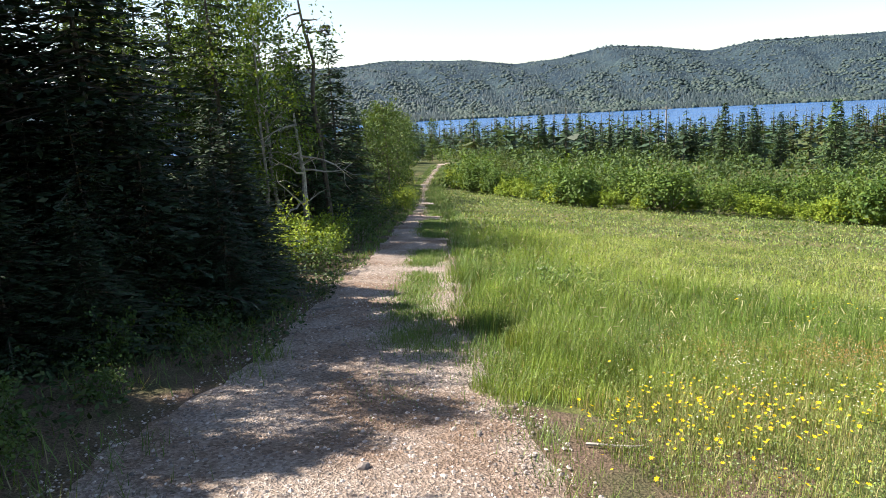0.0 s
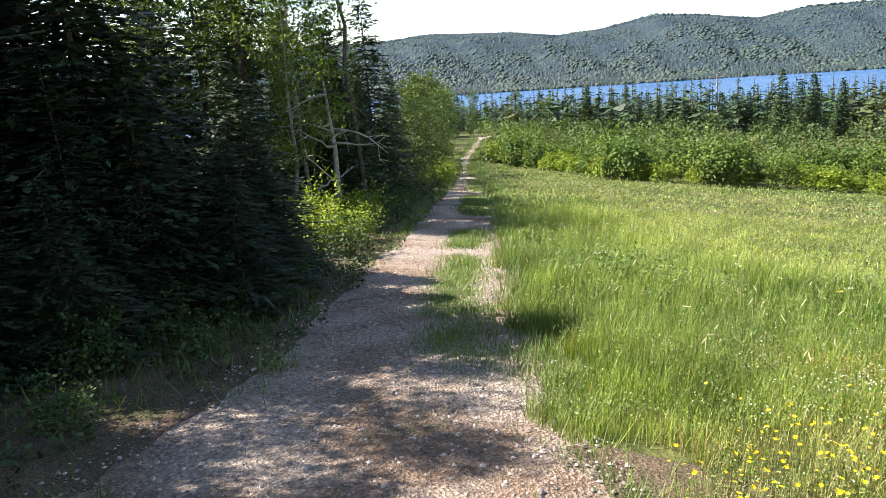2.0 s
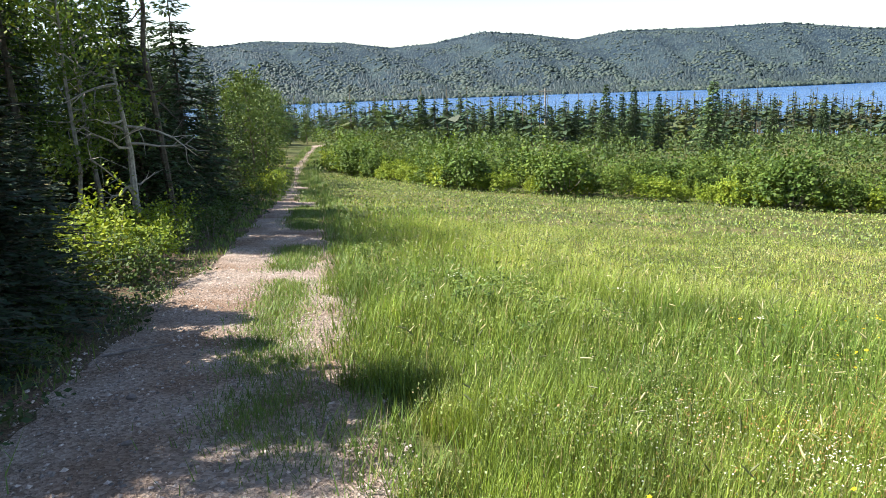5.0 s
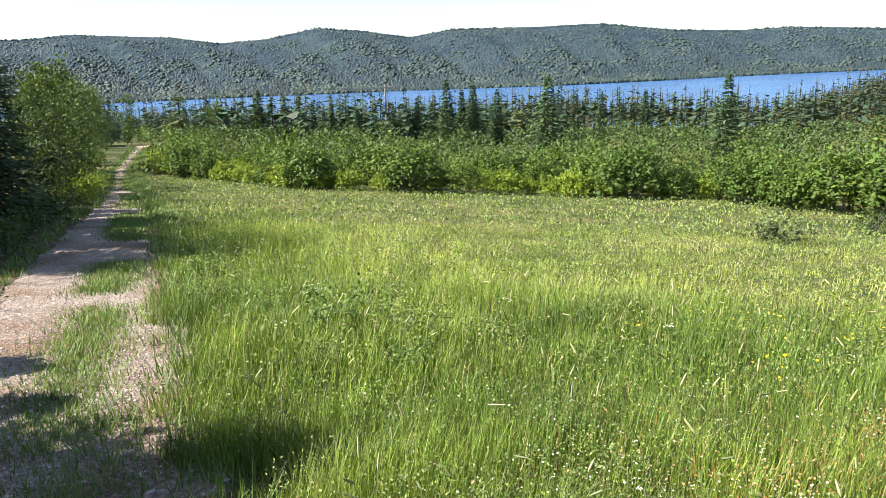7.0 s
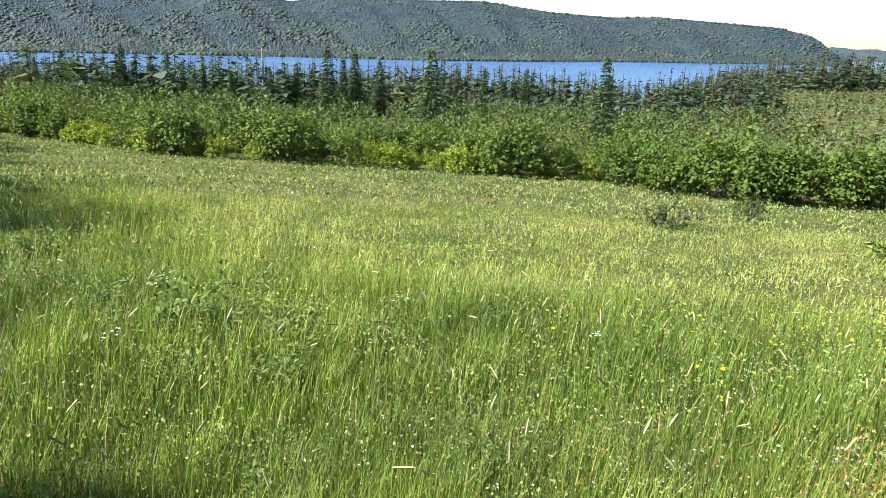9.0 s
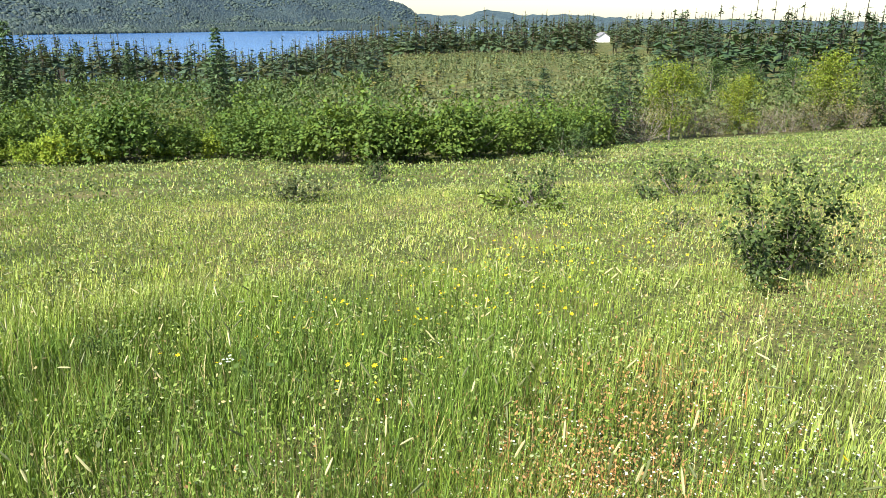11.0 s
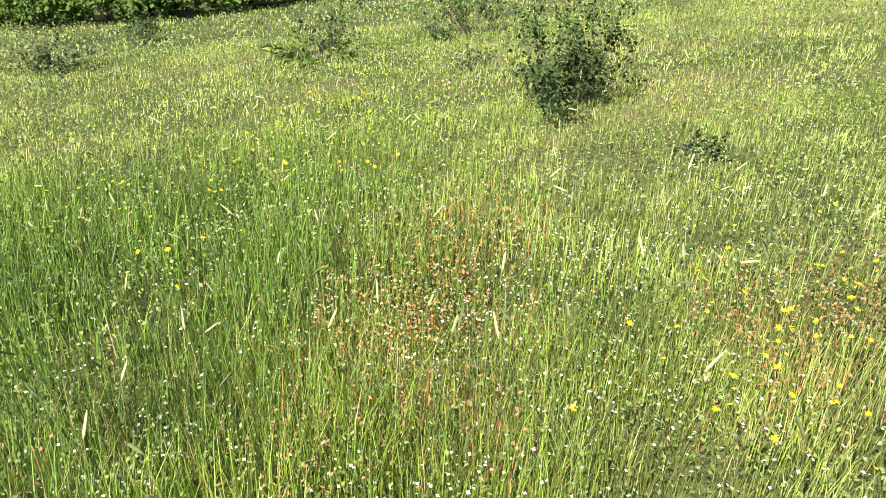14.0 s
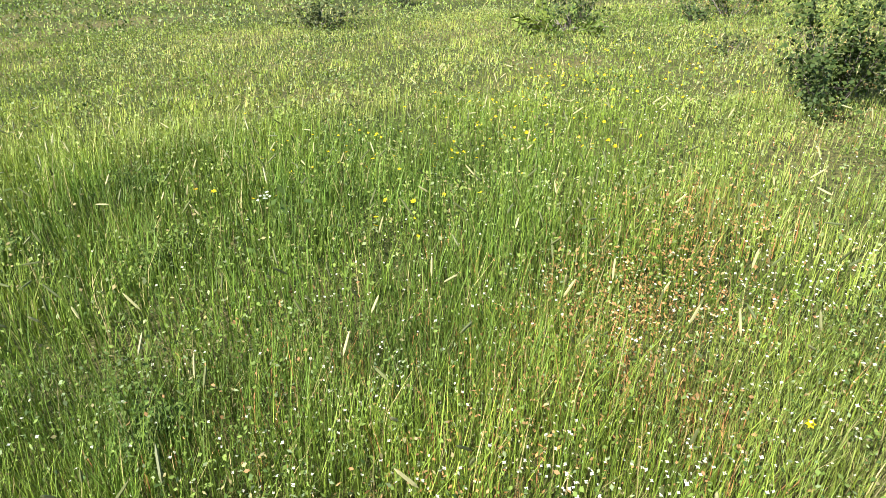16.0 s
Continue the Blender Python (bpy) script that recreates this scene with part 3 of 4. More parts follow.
                     (1, 0.9, 43.0, 0.95, None), (1, 1.6, 50.0, 1.0, None), (1, 0.9, 46.0, 1.1, None), (1, 4.6, 66.0, 1.0, None), (1, 2.4, 58.0, 0.9, None), (1, 9.0, 70.0, 1.0, None), (1, 10.5, 63.0, 0.8, None)])


def dead_tree(name, label, pts, r, sprigs, seed, mat, reach):
    q = np.random.default_rng(seed)
    g = Geo()
    pts = np.array(pts, float)
    n = len(pts)
    g.tube(pts, [r * (1 - 0.7 * i / (n - 1)) for i in range(n)], 7)
    parts = []
    for _ in range(sprigs):
        tw = Geo()
        i = q.integers(n // 3, n - 1)
        p = pts[i] + (pts[i + 1] - pts[i]) * q.uniform()
        a = q.uniform(0, 6.28)
        d = unit(np.array([math.cos(a), math.sin(a), q.uniform(-0.4, 0.5)]))
        L = reach * q.uniform(0.4, 1)
        line = [p]
        for s in range(5):
            d = unit(d + q.normal(0, 0.25, 3))
            line.append(line[-1] + d * L / 5)
            if s in (1, 2, 3):
                e = unit(d + q.normal(0, 0.7, 3))
                tw.tube([line[-1], line[-1] + e * L * 0.2, line[-1] + unit(e + q.normal(0, 0.3, 3)) * L * 0.38], [r * 0.12, r * 0.08, r * 0.04], 3)
        tw.tube(line, [r * 0.36 * (1 - 0.16 * s) for s in range(6)], 4)
        parts.append(("branch", tw.mesh("branch", mat)))
    return thing(name, label, "dead tree", [("trunk", g.mesh("trunk", mat)), *parts])


dead_tree("dead_snag", "bleached grey broken trunk with tangled bare branches", [(0, 0, 0), (-0.02, 0, 0.8), (0.0, 0, 1.6), (-0.06, 0, 2.3), (-0.1, 0, 2.95)], 0.075, 12, 31, M_DEAD, 1.6).matrix_basis = stand(-1.72, 16.2)
dead_tree("dead_tree", "dark leafless crooked dead tree", [(0, 0, 0), (-0.05, 0, 1.2), (-0.12, 0, 2.4), (-0.2, 0, 3.4), (-0.12, 0.1, 4.2), (-0.28, 0.1, 4.9), (-0.36, 0.1, 5.6)], 0.075, 14, 32, M_BARK, 0.8).matrix_basis = stand(-1.3, 17.6)
dead_tree("fallen_branch", "bare pale fallen branch leaning out of the undergrowth", [(0, 0, 0), (-0.35, 0.1, 0.5), (-0.8, 0.15, 0.85), (-1.3, 0.2, 1.0)], 0.04, 3, 33, M_DEAD, 0.4).matrix_basis = stand(-2.9, 7.1, 0, 0.8)

# shrubs
shrubs = [thing("alder_shrub", "rounded bright green alder shrub at the meadow's edge", "shrub", shrub_parts(1.15, 1.0, 14, 2600, 0.1, BRIGHT, 41, fuzz=0.09, dome=0.55, twigs=0, shape=0.5), "alder thicket"),
          thing("alder_shrub", "dense leafy green alder shrub in the thicket", "shrub", shrub_parts(1.7, 1.3, 16, 2900, 0.125, ALDER, 42, fuzz=0.11, dome=0.5, twigs=0, shape=0.5), "alder thicket"),
          thing("willow_shrub", "tall olive green willow shrub in the thicket", "shrub", shrub_parts(2.0, 1.4, 16, 2600, 0.13, OLIVE, 43, fuzz=0.15, dome=0.4, twigs=0, shape=0.32), "alder thicket"),
          thing("alder_shrub", "small low green alder shrub", "shrub", shrub_parts(0.8, 0.9, 12, 2000, 0.09, BRIGHT, 44, fuzz=0.08, dome=0.6, twigs=0, shape=0.5), "alder thicket")]
EDGE = [(3.6, 43.0), (6.4, 35.5), (8.1, 29.0), (12.8, 25.9), (14.7, 23.6), (18.4, 21.0), (18.6, 18.3), (17.6, 16.8), (18.9, 13.6), (22.0, 12.4), (26.5, 11.0)]
places = []
for i in range(len(EDGE) - 1):
    (x0, y0), (x1, y1) = EDGE[i], EDGE[i + 1]
    L = math.hypot(x1 - x0, y1 - y0)
    for k in range(max(1, int(L / 0.9))):
        f = (k + rng.uniform(0.1, 0.9)) / max(1, int(L / 0.9))
        x, y = x0 + (x1 - x0) * f, y0 + (y1 - y0) * f
        r = math.hypot(x, y)
        ux, uy = x / r, y / r
        tall = i in (6, 7, 8, 9)
        places.append((1 if tall else int(rng.choice([0, 0, 3, 1])), x + ux * 0.6, y + uy * 0.6, rng.uniform(0.72, 1.15) * (0.95 if tall else 0.95), None))
        for back, kk in ((2.2, 1 if tall else 0), (4.6, 1), (7.8, 2)):
            b = back + rng.uniform(-0.8, 0.8)
            j = rng.uniform(-0.8, 0.8)
            size = rng.uniform(0.5, 1.05)
            if tall:
                size *= (0.8, 0.55, 0.42)[(2.2, 4.6, 7.8).index(back)]
            places.append((int(rng.choice([kk, kk, 1])), x + ux * b - uy * j, y + uy * b + ux * j, size, None))
places.append((0, 15.5, 24.2, 1.0, 1.0))
spread_out(shrubs, [p for p in places if p[1] > path_edges(p[2])[1] + 0.7])

# right-hand wood's edge
edge = [thing("brush", "tangle of grey-brown leafless brush at the meadow's edge", "shrub", shrub_parts(1.9, 1.8, 22, 1500, 0.09, (0.15, 0.145, 0.085), 51, fuzz=0.25, r0=0.016, twigs=2), "brush at the meadow's edge"),
        thing("maple_tree", "small yellow-green leafy tree at the meadow's edge", "tree", tree_parts(3.4, 1.8, 6500, 0.11, (0.17, 0.22, 0.03), 52, M_TWIG, 0.1, 0.06), "trees at the wood's edge"),
        thing("aspen_tree", "leafy dark green tree at the wood's edge", "tree", tree_parts(5.4, 2.3, 3800, 0.18, (0.065, 0.11, 0.035), 53, M_TWIG, 0.03, 0.09), "trees at the wood's edge"),
        thing("spruce_tree", "small ragged dark spruce at the wood's edge", "tree", spruce_parts(2.6, 0.85, 26, 7, 0.09, 0.1, MID, 54, 0.03), "trees at the wood's edge")]
pl = []
for az, r, k, s in [(72.5, 29, 3, 1.15), (71.3, 30, 3, 0.9), (78, 28, 3, 1.05), (78.8, 31, 3, 1.25), (80, 29.5, 0, 0.9), (76, 29, 0, 0.8), (74, 30, 0, 0.7), (82, 31, 1, 0.75), (83.5, 33, 0, 0.9), (85, 33.5, 0, 0.9), (86.8, 34.5, 1, 0.85), (88, 35, 0, 0.85),
                    (90, 36, 0, 0.9), (92.3, 38.5, 1, 1.15), (92, 36, 0, 0.8), (94, 37, 0, 0.95), (95.5, 38, 2, 0.6), (97, 37.5, 0, 1.1), (98.6, 38, 0, 1.2), (100.2, 38.5, 0, 1.0), (102, 39, 2, 0.85), (103.8, 39, 2, 0.95), (105.5, 38, 2, 0.9),
                    (107.5, 37, 2, 1.0), (109.5, 37, 2, 0.95), (112, 36, 2, 1.0), (115, 36, 2, 1.05), (118, 36, 2, 0.95), (122, 36, 2, 1.0), (101, 44, 2, 1.0), (96, 46, 2, 0.9), (99, 48, 2, 1.0), (90, 46, 2, 0.8), (87, 48, 2, 0.75), (84.5, 46, 2, 0.85), (82.5, 50, 2, 0.7),
                    (105, 46, 2, 1.1), (110, 45, 2, 1.1)]:
    x, y = at_bearing(az, r, 1.5, 5.2)
    pl.append((k, x, y, s, None))
spread_out(edge, pl)

# middle-distance conifers that stand out singly
mid = [thing("spruce_tree", "full dark green spruce standing above the thicket", "tree", spruce_parts(5.6, 1.6, 34, 8, 0.16, 0.2, (0.045, 0.08, 0.035), 61, 0.05, needle=0.38), "spruces beyond the meadow"),
       thing("larch_tree", "feathery blue-green larch above the thicket", "tree", spruce_parts(4.9, 1.9, 34, 8, 0.17, 0.19, (0.075, 0.125, 0.05), 62, 0.05, needle=0.38), "spruces beyond the meadow")]
pl = []
for az, top, r, k in [(27.1, -0.72, 55, 0), (29.1, -0.3, 56, 0), (28.2, -0.9, 58, 0), (31.0, -0.95, 57, 0), (34.8, -0.7, 52, 1), (12.9, -0.5, 62, 0), (16.8, -1.6, 60, 0), (18.2, -1.7, 63, 0), (10.2, -1.4, 66, 0), (20.1, -2.2, 58, 0), (47.7, -1.25, 50, 1), (24.8, -1.7, 60, 0), (38.8, -1.5, 66, 0),
                      (22.9, -1.9, 66, 0), (14.6, -1.8, 68, 0), (42.0, -1.4, 70, 0), (7.6, -1.5, 64, 0)]:
    x, y = at_bearing(az, r, 0.53, 4.0)
    hh = 0.9 + r * math.tan(radians(top)) - float(height(x, y))
    s = hh / (5.6 if k == 0 else 4.9)
    pl.append((k, x, y, s * 0.9, s))
spread_out(mid, pl)


def low_spruces(name, label, pts, hs, col, seed, bare=0.0):
    """Many distant small conifers as one stand: a stem and ragged tiers of boughs each."""
    q = np.random.default_rng(seed)
    g = Geo()
    for (x, y), h in zip(pts, hs):
        z = float(height(x, y))
        w = h * (q.uniform(0.17, 0.32) if h < 4.5 else q.uniform(0.12, 0.2))
        g.tube([(x, y, z - 0.1), (x, y, z + h)], [0.018 * h, 0.004 * h], 3, (0.12, 0.1, 0.08))
        k = 34
        f = np.sort(q.uniform(0.12 + 0.3 * bare, 0.98, k))
        keep = q.uniform(size=k) > bare * 0.45
        f = f[keep]
        k = len(f)
        a = q.uniform(0, 6.28, k)
        L = (w * (1 - f) ** 0.8 * q.uniform(0.45, 1.2, k) + 0.03 * h)[:, None]
        d = np.stack([np.cos(a), np.sin(a), q.uniform(-0.5, 0.1, k)], 1)
        c = np.stack([np.full(k, x), np.full(k, y), z + f * h], 1) + d * L * 0.6
        b = np.stack([-np.sin(a), np.cos(a), q.normal(0, 0.3, k)], 1) * L * 0.36
        base = np.asarray(col) * q.uniform(0.75, 1.3) * (np.array([1.5, 1.05, 0.8]) if q.uniform() < 0.12 + bare * 0.25 else 1)
        g.diamonds(c, d * L, b, vary(base, k, 0.25, q))
    return tagged(new(name, g.mesh(name, M_NEEDLE)), label, "forest", kind="stuff")


def sector(q, n, a0, a1, r0, r1):
    az = q.uniform(a0, a1, n)
    r = np.sqrt(q.uniform(r0 * r0, r1 * r1, n))
    pts = [at_bearing(a, d) for a, d in zip(az, r)]
    return [p for p in pts if p[1] > 72 or not path_edges(p[1])[0] - 1.3 < p[0] < path_edges(p[1])[1] + 1.3]


q = np.random.default_rng(5)
pts = sector(q, 1000, -4, 37, 58, 140)
low_spruces("spruce_stand", "dark spruce wood between the thicket and the lake", pts, [1.7 + 2.4 * q.uniform() ** 2.0 + 0.012 * math.hypot(*p) for p in pts], (0.045, 0.08, 0.04), 71)
pts = sector(q, 560, 35, 60, 64, 150)
low_spruces("spruce_stand", "slender half-bare bog spruces between thicket and lake", pts, [1.8 + 2.2 * q.uniform() ** 1.3 + 0.012 * math.hypot(*p) for p in pts], (0.055, 0.085, 0.045), 72, 0.6)
pts = sector(q, 520, 56, 82, 50, 140)
low_spruces("bog_saplings", "scattered small pale saplings over an open bog", pts, [q.uniform(0.6, 2.0) for p in pts], (0.11, 0.15, 0.06), 73, 0.5)
pts = [p for p in sector(q, 420, 54, 84, 150, 230) if not 76.0 < math.degrees(math.atan2(p[0] - 1.4, p[1] - 5.1)) < 77.3]
low_spruces("spruce_stand", "dark line of spruces beyond the bog", pts, [q.uniform(5, 8.5) for p in pts], (0.045, 0.075, 0.04), 74)
pts = sector(q, 620, 47, 75.5, 150, 420) + sector(q, 140, 73, 81, 312, 400)
low_spruces("spruce_stand", "spruce wood on the low land at the lake's end", pts, [q.uniform(5, 9) for p in pts], (0.05, 0.08, 0.045), 76)
pts = sector(q, 520, 80, 116, 62, 170)
low_spruces("spruce_stand", "spruce wood on the rising ground beside the meadow", pts, [q.uniform(4.0, 7.0) for p in pts], (0.045, 0.08, 0.038), 75)


def leaf_carpet(name, label, places, per, leaf, h, col, seed):
    """Low far scrub as loose leaf clumps."""
    q = np.random.default_rng(seed)
    g = Geo()
    for x, y in places:
        s = q.uniform(0.6, 1.3)
        c = np.stack([q.normal(x, 0.7 * s, per), q.normal(y, 0.7 * s, per), np.zeros(per)], 1)
        hh = h * s * np.clip(1 - ((c[:, 0] - x) ** 2 + (c[:, 1] - y) ** 2) / (2.2 * s * s), 0.15, 1)
        c[:, 2] = height(c[:, 0], c[:, 1]) + hh * np.sqrt(q.uniform(0.05, 1, per))
        d = unit(q.normal(0, 1, (per, 3)))
        up = unit(q.normal(0, 0.6, (per, 3)) + np.array([0, 0, 0.8]))
        al = leaf * q.uniform(0.6, 1.3, (per, 1))
        g.diamonds(c, d * al, unit(np.cross(d, up)) * al * 0.6, vary(np.asarray(col) * q.uniform(0.75, 1.2), per, 0.25, q))
    return tagged(new(name, g.mesh(name, M_LEAF)), label, "scrub", kind="stuff")


leaf_carpet("far_scrub", "green willow and alder scrub beyond the thicket", sector(q, 560, 3, 60, 36, 75), 95, 0.12, 1.4, (0.09, 0.135, 0.045), 81)
leaf_carpet("bog_scrub", "pale green low scrub over the open bog", sector(q, 1500, 50, 86, 34, 150), 42, 0.14, 0.55, (0.155, 0.18, 0.085), 82)
leaf_carpet("wood_edge_scrub", "mixed green scrub filling the wood's edge", sector(q, 420, 74, 122, 37, 52), 110, 0.12, 1.7, (0.095, 0.135, 0.05), 83)

# undergrowth beside the path
under = [thing("undergrowth_shrub", "sunlit yellow-green leafy undergrowth at the path's edge", "shrub", shrub_parts(1.0, 0.8, 12, 1900, 0.07, BRIGHT, 91, fuzz=0.1, dome=0.35, shape=0.55), "undergrowth along the path"),
         thing("undergrowth_shrub", "low green undergrowth beneath the trees", "shrub", shrub_parts(0.65, 0.7, 10, 1100, 0.06, (0.08, 0.13, 0.035), 92, fuzz=0.09, dome=0.35, shape=0.55), "undergrowth along the path")]
spread_out(under, [(0, -1.75, 12.6, 0.9, None), (0, -1.3, 13.7, 0.75, None), (1, -1.25, 12.1, 0.8, None), (0, -2.1, 14.2, 1.0, None), (1, -0.95, 14.9, 0.9, None), (1, -0.6, 16.4, 0.95, None), (1, -0.8, 18.2, 1.0, None), (0, -1.4, 15.6, 0.9, None),
                   (1, -0.4, 19.6, 0.95, None), (1, -0.2, 21.5, 1.1, None), (1, 0.1, 23.4, 1.1, None), (0, 0.5, 26.0, 0.85, None), (1, 0.6, 28.0, 1.1, None), (0, 1.0, 31.0, 0.8, None), (1, 1.4, 35.0, 1.1, None), (1, 1.3, 39.0, 1.0, None), (0, 1.5, 46.0, 0.9, None),
                   (1, -2.25, 3.9, 0.55, None), (1, -2.6, 4.5, 0.6, None), (1, -3.0, 5.0, 0.7, None), (1, -1.95, 8.1, 0.55, None), (1, -2.4, 7.6, 0.7, None), (1, -3.3, 7.0, 0.8, None), (1, -2.6, 6.5, 0.8, None), (1, -1.9, 7.0, 0.5, None), (1, -2.2, 5.4, 0.5, None), (1, -3.6, 6.2, 0.9, None), (1, -1.5, 8.7, 0.5, None), (1, -1.6, 9.5, 0.6, None), (1, -1.75, 10.6, 0.9, None), (1, -4.2, 6.4, 0.9, None), (0, -2.9, 12.2, 0.9, None), (1, -2.5, 11.3, 1.0, None)])

# low plants of the forest floor
q = np.random.default_rng(95)
n = 15000
y = q.uniform(2.4, 13.0, n)
x = path_edges(y)[0] + 0.25 - 4.2 * q.uniform(size=n) ** 1.25
clump = np.array([noise.noise((a * 0.9, b * 0.9, 2.0)) + 0.5 * noise.noise((a * 2.7, b * 2.7, 5.0)) for a, b in zip(x, y)])
ok = clump + 0.25 * np.clip(path_edges(y)[0] - x, 0, 1.2) > 0.06
x, y, clump = x[ok], y[ok], clump[ok]
n = len(x)
c = np.stack([x, y, height(x, y) + 0.015 + q.uniform(0, 1, n) * np.clip(0.08 + 0.4 * clump, 0.05, 0.35)], 1)
d = unit(q.normal(0, 1, (n, 3)) * (1, 1, 0.6))
al = q.uniform(0.014, 0.04, (n, 1))
g = Geo()
g.diamonds(c, d * al, unit(np.cross(d, q.normal(0, 0.6, (n, 3)) + np.array([0, 0, 0.7]))) * al * 0.5, vary((0.05, 0.085, 0.035), n, 0.4, q))
tagged(new("forest_herbs", g.mesh("forest_herbs", M_LEAF)), "dark low herbs and seedlings in the trees' shade", "herbs", kind="stuff")

# meadow shrubs
BAY = (0.065, 0.1, 0.03)


def small_shrub(label, x, y, h, sp, leaves, leaf, col, seed, turn=0):
    t = thing("meadow_shrub", label, "shrub", shrub_parts(h, sp, 13, int(leaves * 2.2), leaf * 0.72, col, seed, fuzz=0.042 * h / 0.7, r0=0.009, low=0.12, shape=0.5))
    t.matrix_basis = stand(x, y, turn, 1.0)


small_shrub("dark green glossy-leaved shrub standing in the meadow", 7.6, 5.15, 0.84, 0.44, 1500, 0.058, BAY, 101)
small_shrub("small dark shrub in the meadow grass", 13.3, 6.6, 0.62, 0.6, 420, 0.075, BAY, 102)
small_shrub("grey-green feathery shrub in the meadow grass", 10.95, 12.3, 0.5, 0.85, 520, 0.07, (0.1, 0.13, 0.06), 103)
small_shrub("small dark sapling among the meadow grass", 14.2, 12.7, 0.55, 0.3, 160, 0.08, BAY, 104)
small_shrub("low sprig of leaves among the meadow grass", 6.15, 4.3, 0.22, 0.25, 150, 0.05, (0.09, 0.13, 0.045), 105)
small_shrub("small green shrub in the meadow grass", 17.4, 3.1, 0.4, 0.5, 220, 0.085, BAY, 106)
small_shrub("dark leafy shrub before the thicket", 21.0, 10.6, 0.95, 1.1, 700, 0.11, (0.06, 0.1, 0.035), 107)
small_shrub("dark sprig growing out of a juniper", 11.75, 8.45, 0.72, 0.35, 260, 0.07, BAY, 108)
small_shrub("low tuft of leaves in the meadow", 12.7, 7.0, 0.35, 0.3, 130, 0.07, (0.07, 0.11, 0.04), 109)
small_shrub("low tuft of leaves in the meadow", 10.0, 6.2, 0.25, 0.4, 130, 0.06, (0.09, 0.12, 0.05), 110)

weeds = [thing("weed_clump", "leafy dark green weeds rising out of the long grass", "weeds", shrub_parts(0.52, 0.42, 16, 1300, 0.055, (0.14, 0.21, 0.06), 115, fuzz=0.06, r0=0.004, shape=0.4), "weeds in the long grass")]
spread_out(weeds, [(0, 2.25, 9.7, 0.9, 0.75), (0, 2.75, 9.2, 0.8, 0.68), (0, 2.5, 8.5, 0.75, 0.62), (0, 1.95, 8.9, 0.7, 0.6), (0, 3.2, 8.7, 0.65, 0.55), (0, 1.75, 7.1, 0.5, None), (0, 2.6, 6.9, 0.45, None), (0, 3.6, 7.9, 0.5, None), (0, 1.9, 10.6, 0.7, None), (0, 4.3, 8.8, 0.5, None), (0, 1.6, 11.6, 0.6, None), (0, 2.1, 6.2, 0.4, None), (0, 1.8, 13.2, 0.7, None), (0, 3.3, 10.6, 0.55, None)])


def juniper():
    q = np.random.default_rng(120)
    w, n = Geo(), Geo()
    C, D = [], []
    for i in range(46):
        a = q.uniform(0, 6.28)
        L = q.uniform(0.4, 1.0)
        d = np.array([math.cos(a), math.sin(a) * 0.7, q.uniform(0.05, 0.35)])
        pts = [np.array([0, 0, 0.02]), d * L * 0.5, d * L * np.array([1, 1, 0.75])]
        w.tube(pts, [0.012, 0.008, 0.003], 3)
        for s in np.linspace(0.25, 1, 22):
            p = pts[1] * 2 * s if s < 0.5 else pts[1] + (pts[2] - pts[1]) * (s - 0.5) * 2
            C.append(p)
            D.append(unit(d + q.normal(0, 0.5, 3)))
    C, D = np.array(C), np.array(D)
    k = len(C)
    up = unit(np.array([0, 0, 1.0]) + q.normal(0, 0.4, (k, 3)))
    n.diamonds(C + D * 0.04, D * 0.07, unit(np.cross(D, up)) * 0.02, vary((0.13, 0.19, 0.04), k, 0.3, q))
    return thing("juniper", "low spreading yellow-green juniper in the meadow", "shrub", [("stems", w.mesh("stems", M_TWIG)), ("sprays", n.mesh("sprays", M_NEEDLE))])


juniper().matrix_basis = stand(11.6, 8.55, 20, 1.15)

# ---- meadow grass ----
HUB = np.array([1.0, 4.6])


def in_meadow(x, y):
    left, right = path_edges(y)
    r = np.hypot(x, y)
    lim = np.interp(np.degrees(np.arctan2(x, y)), [-10, 3, 10, 16, 26, 33, 41, 48, 54, 60, 66, 75, 90, 100, 110, 130], [40, 44, 37, 31, 29.5, 28.5, 28.3, 26.5, 24.8, 25, 28, 32, 37, 39.5, 37, 36])
    wob = 0.28 * np.sin(y * 2.1 + 0.6 * np.sin(y * 5.3)) + 0.12 * np.sin(y * 7.7 + x * 3)
    return (x > right - 0.05 + wob * np.clip(y / 6, 0.4, 1)) & (r < lim)


def field(f, x, y, s):
    return np.array([noise.noise((a * f, b * f, s)) for a, b in zip(x, y)])


def blades(name, label, x, y, hgt, width, tint, segs, seed, bend=0.5):
    q = np.random.default_rng(seed)
    k = len(x)
    z = height(x, y)
    a = q.uniform(0, 6.28, k)
    d = np.stack([np.cos(a), np.sin(a), np.zeros(k)], 1)
    sd = np.stack([-d[:, 1], d[:, 0], np.zeros(k)], 1) * (width / 2)[:, None]
    b = (hgt * q.uniform(0.1, bend, k))[:, None]
    p0 = np.stack([x, y, z], 1)
    up = np.array([0, 0, 1.0])
    tip = p0 + d * b + up * (hgt * q.uniform(0.85, 1.0, k))[:, None]
    if segs == 1:
        v = np.stack([p0 - sd, p0 + sd, tip], 1).reshape(-1, 3)
        f, m = np.arange(3 * k).reshape(k, 3), 3
        g = Geo()
        g.add(v, f, np.repeat(tint, m, 0))
    else:
        md = p0 + d * b * 0.3 + up * (hgt * 0.55)[:, None]
        v = np.stack([p0 - sd, p0 + sd, md + sd * 0.8, md - sd * 0.8, tip], 1).reshape(-1, 3)
        o = (np.arange(k) * 5)[:, None]
        g = Geo()
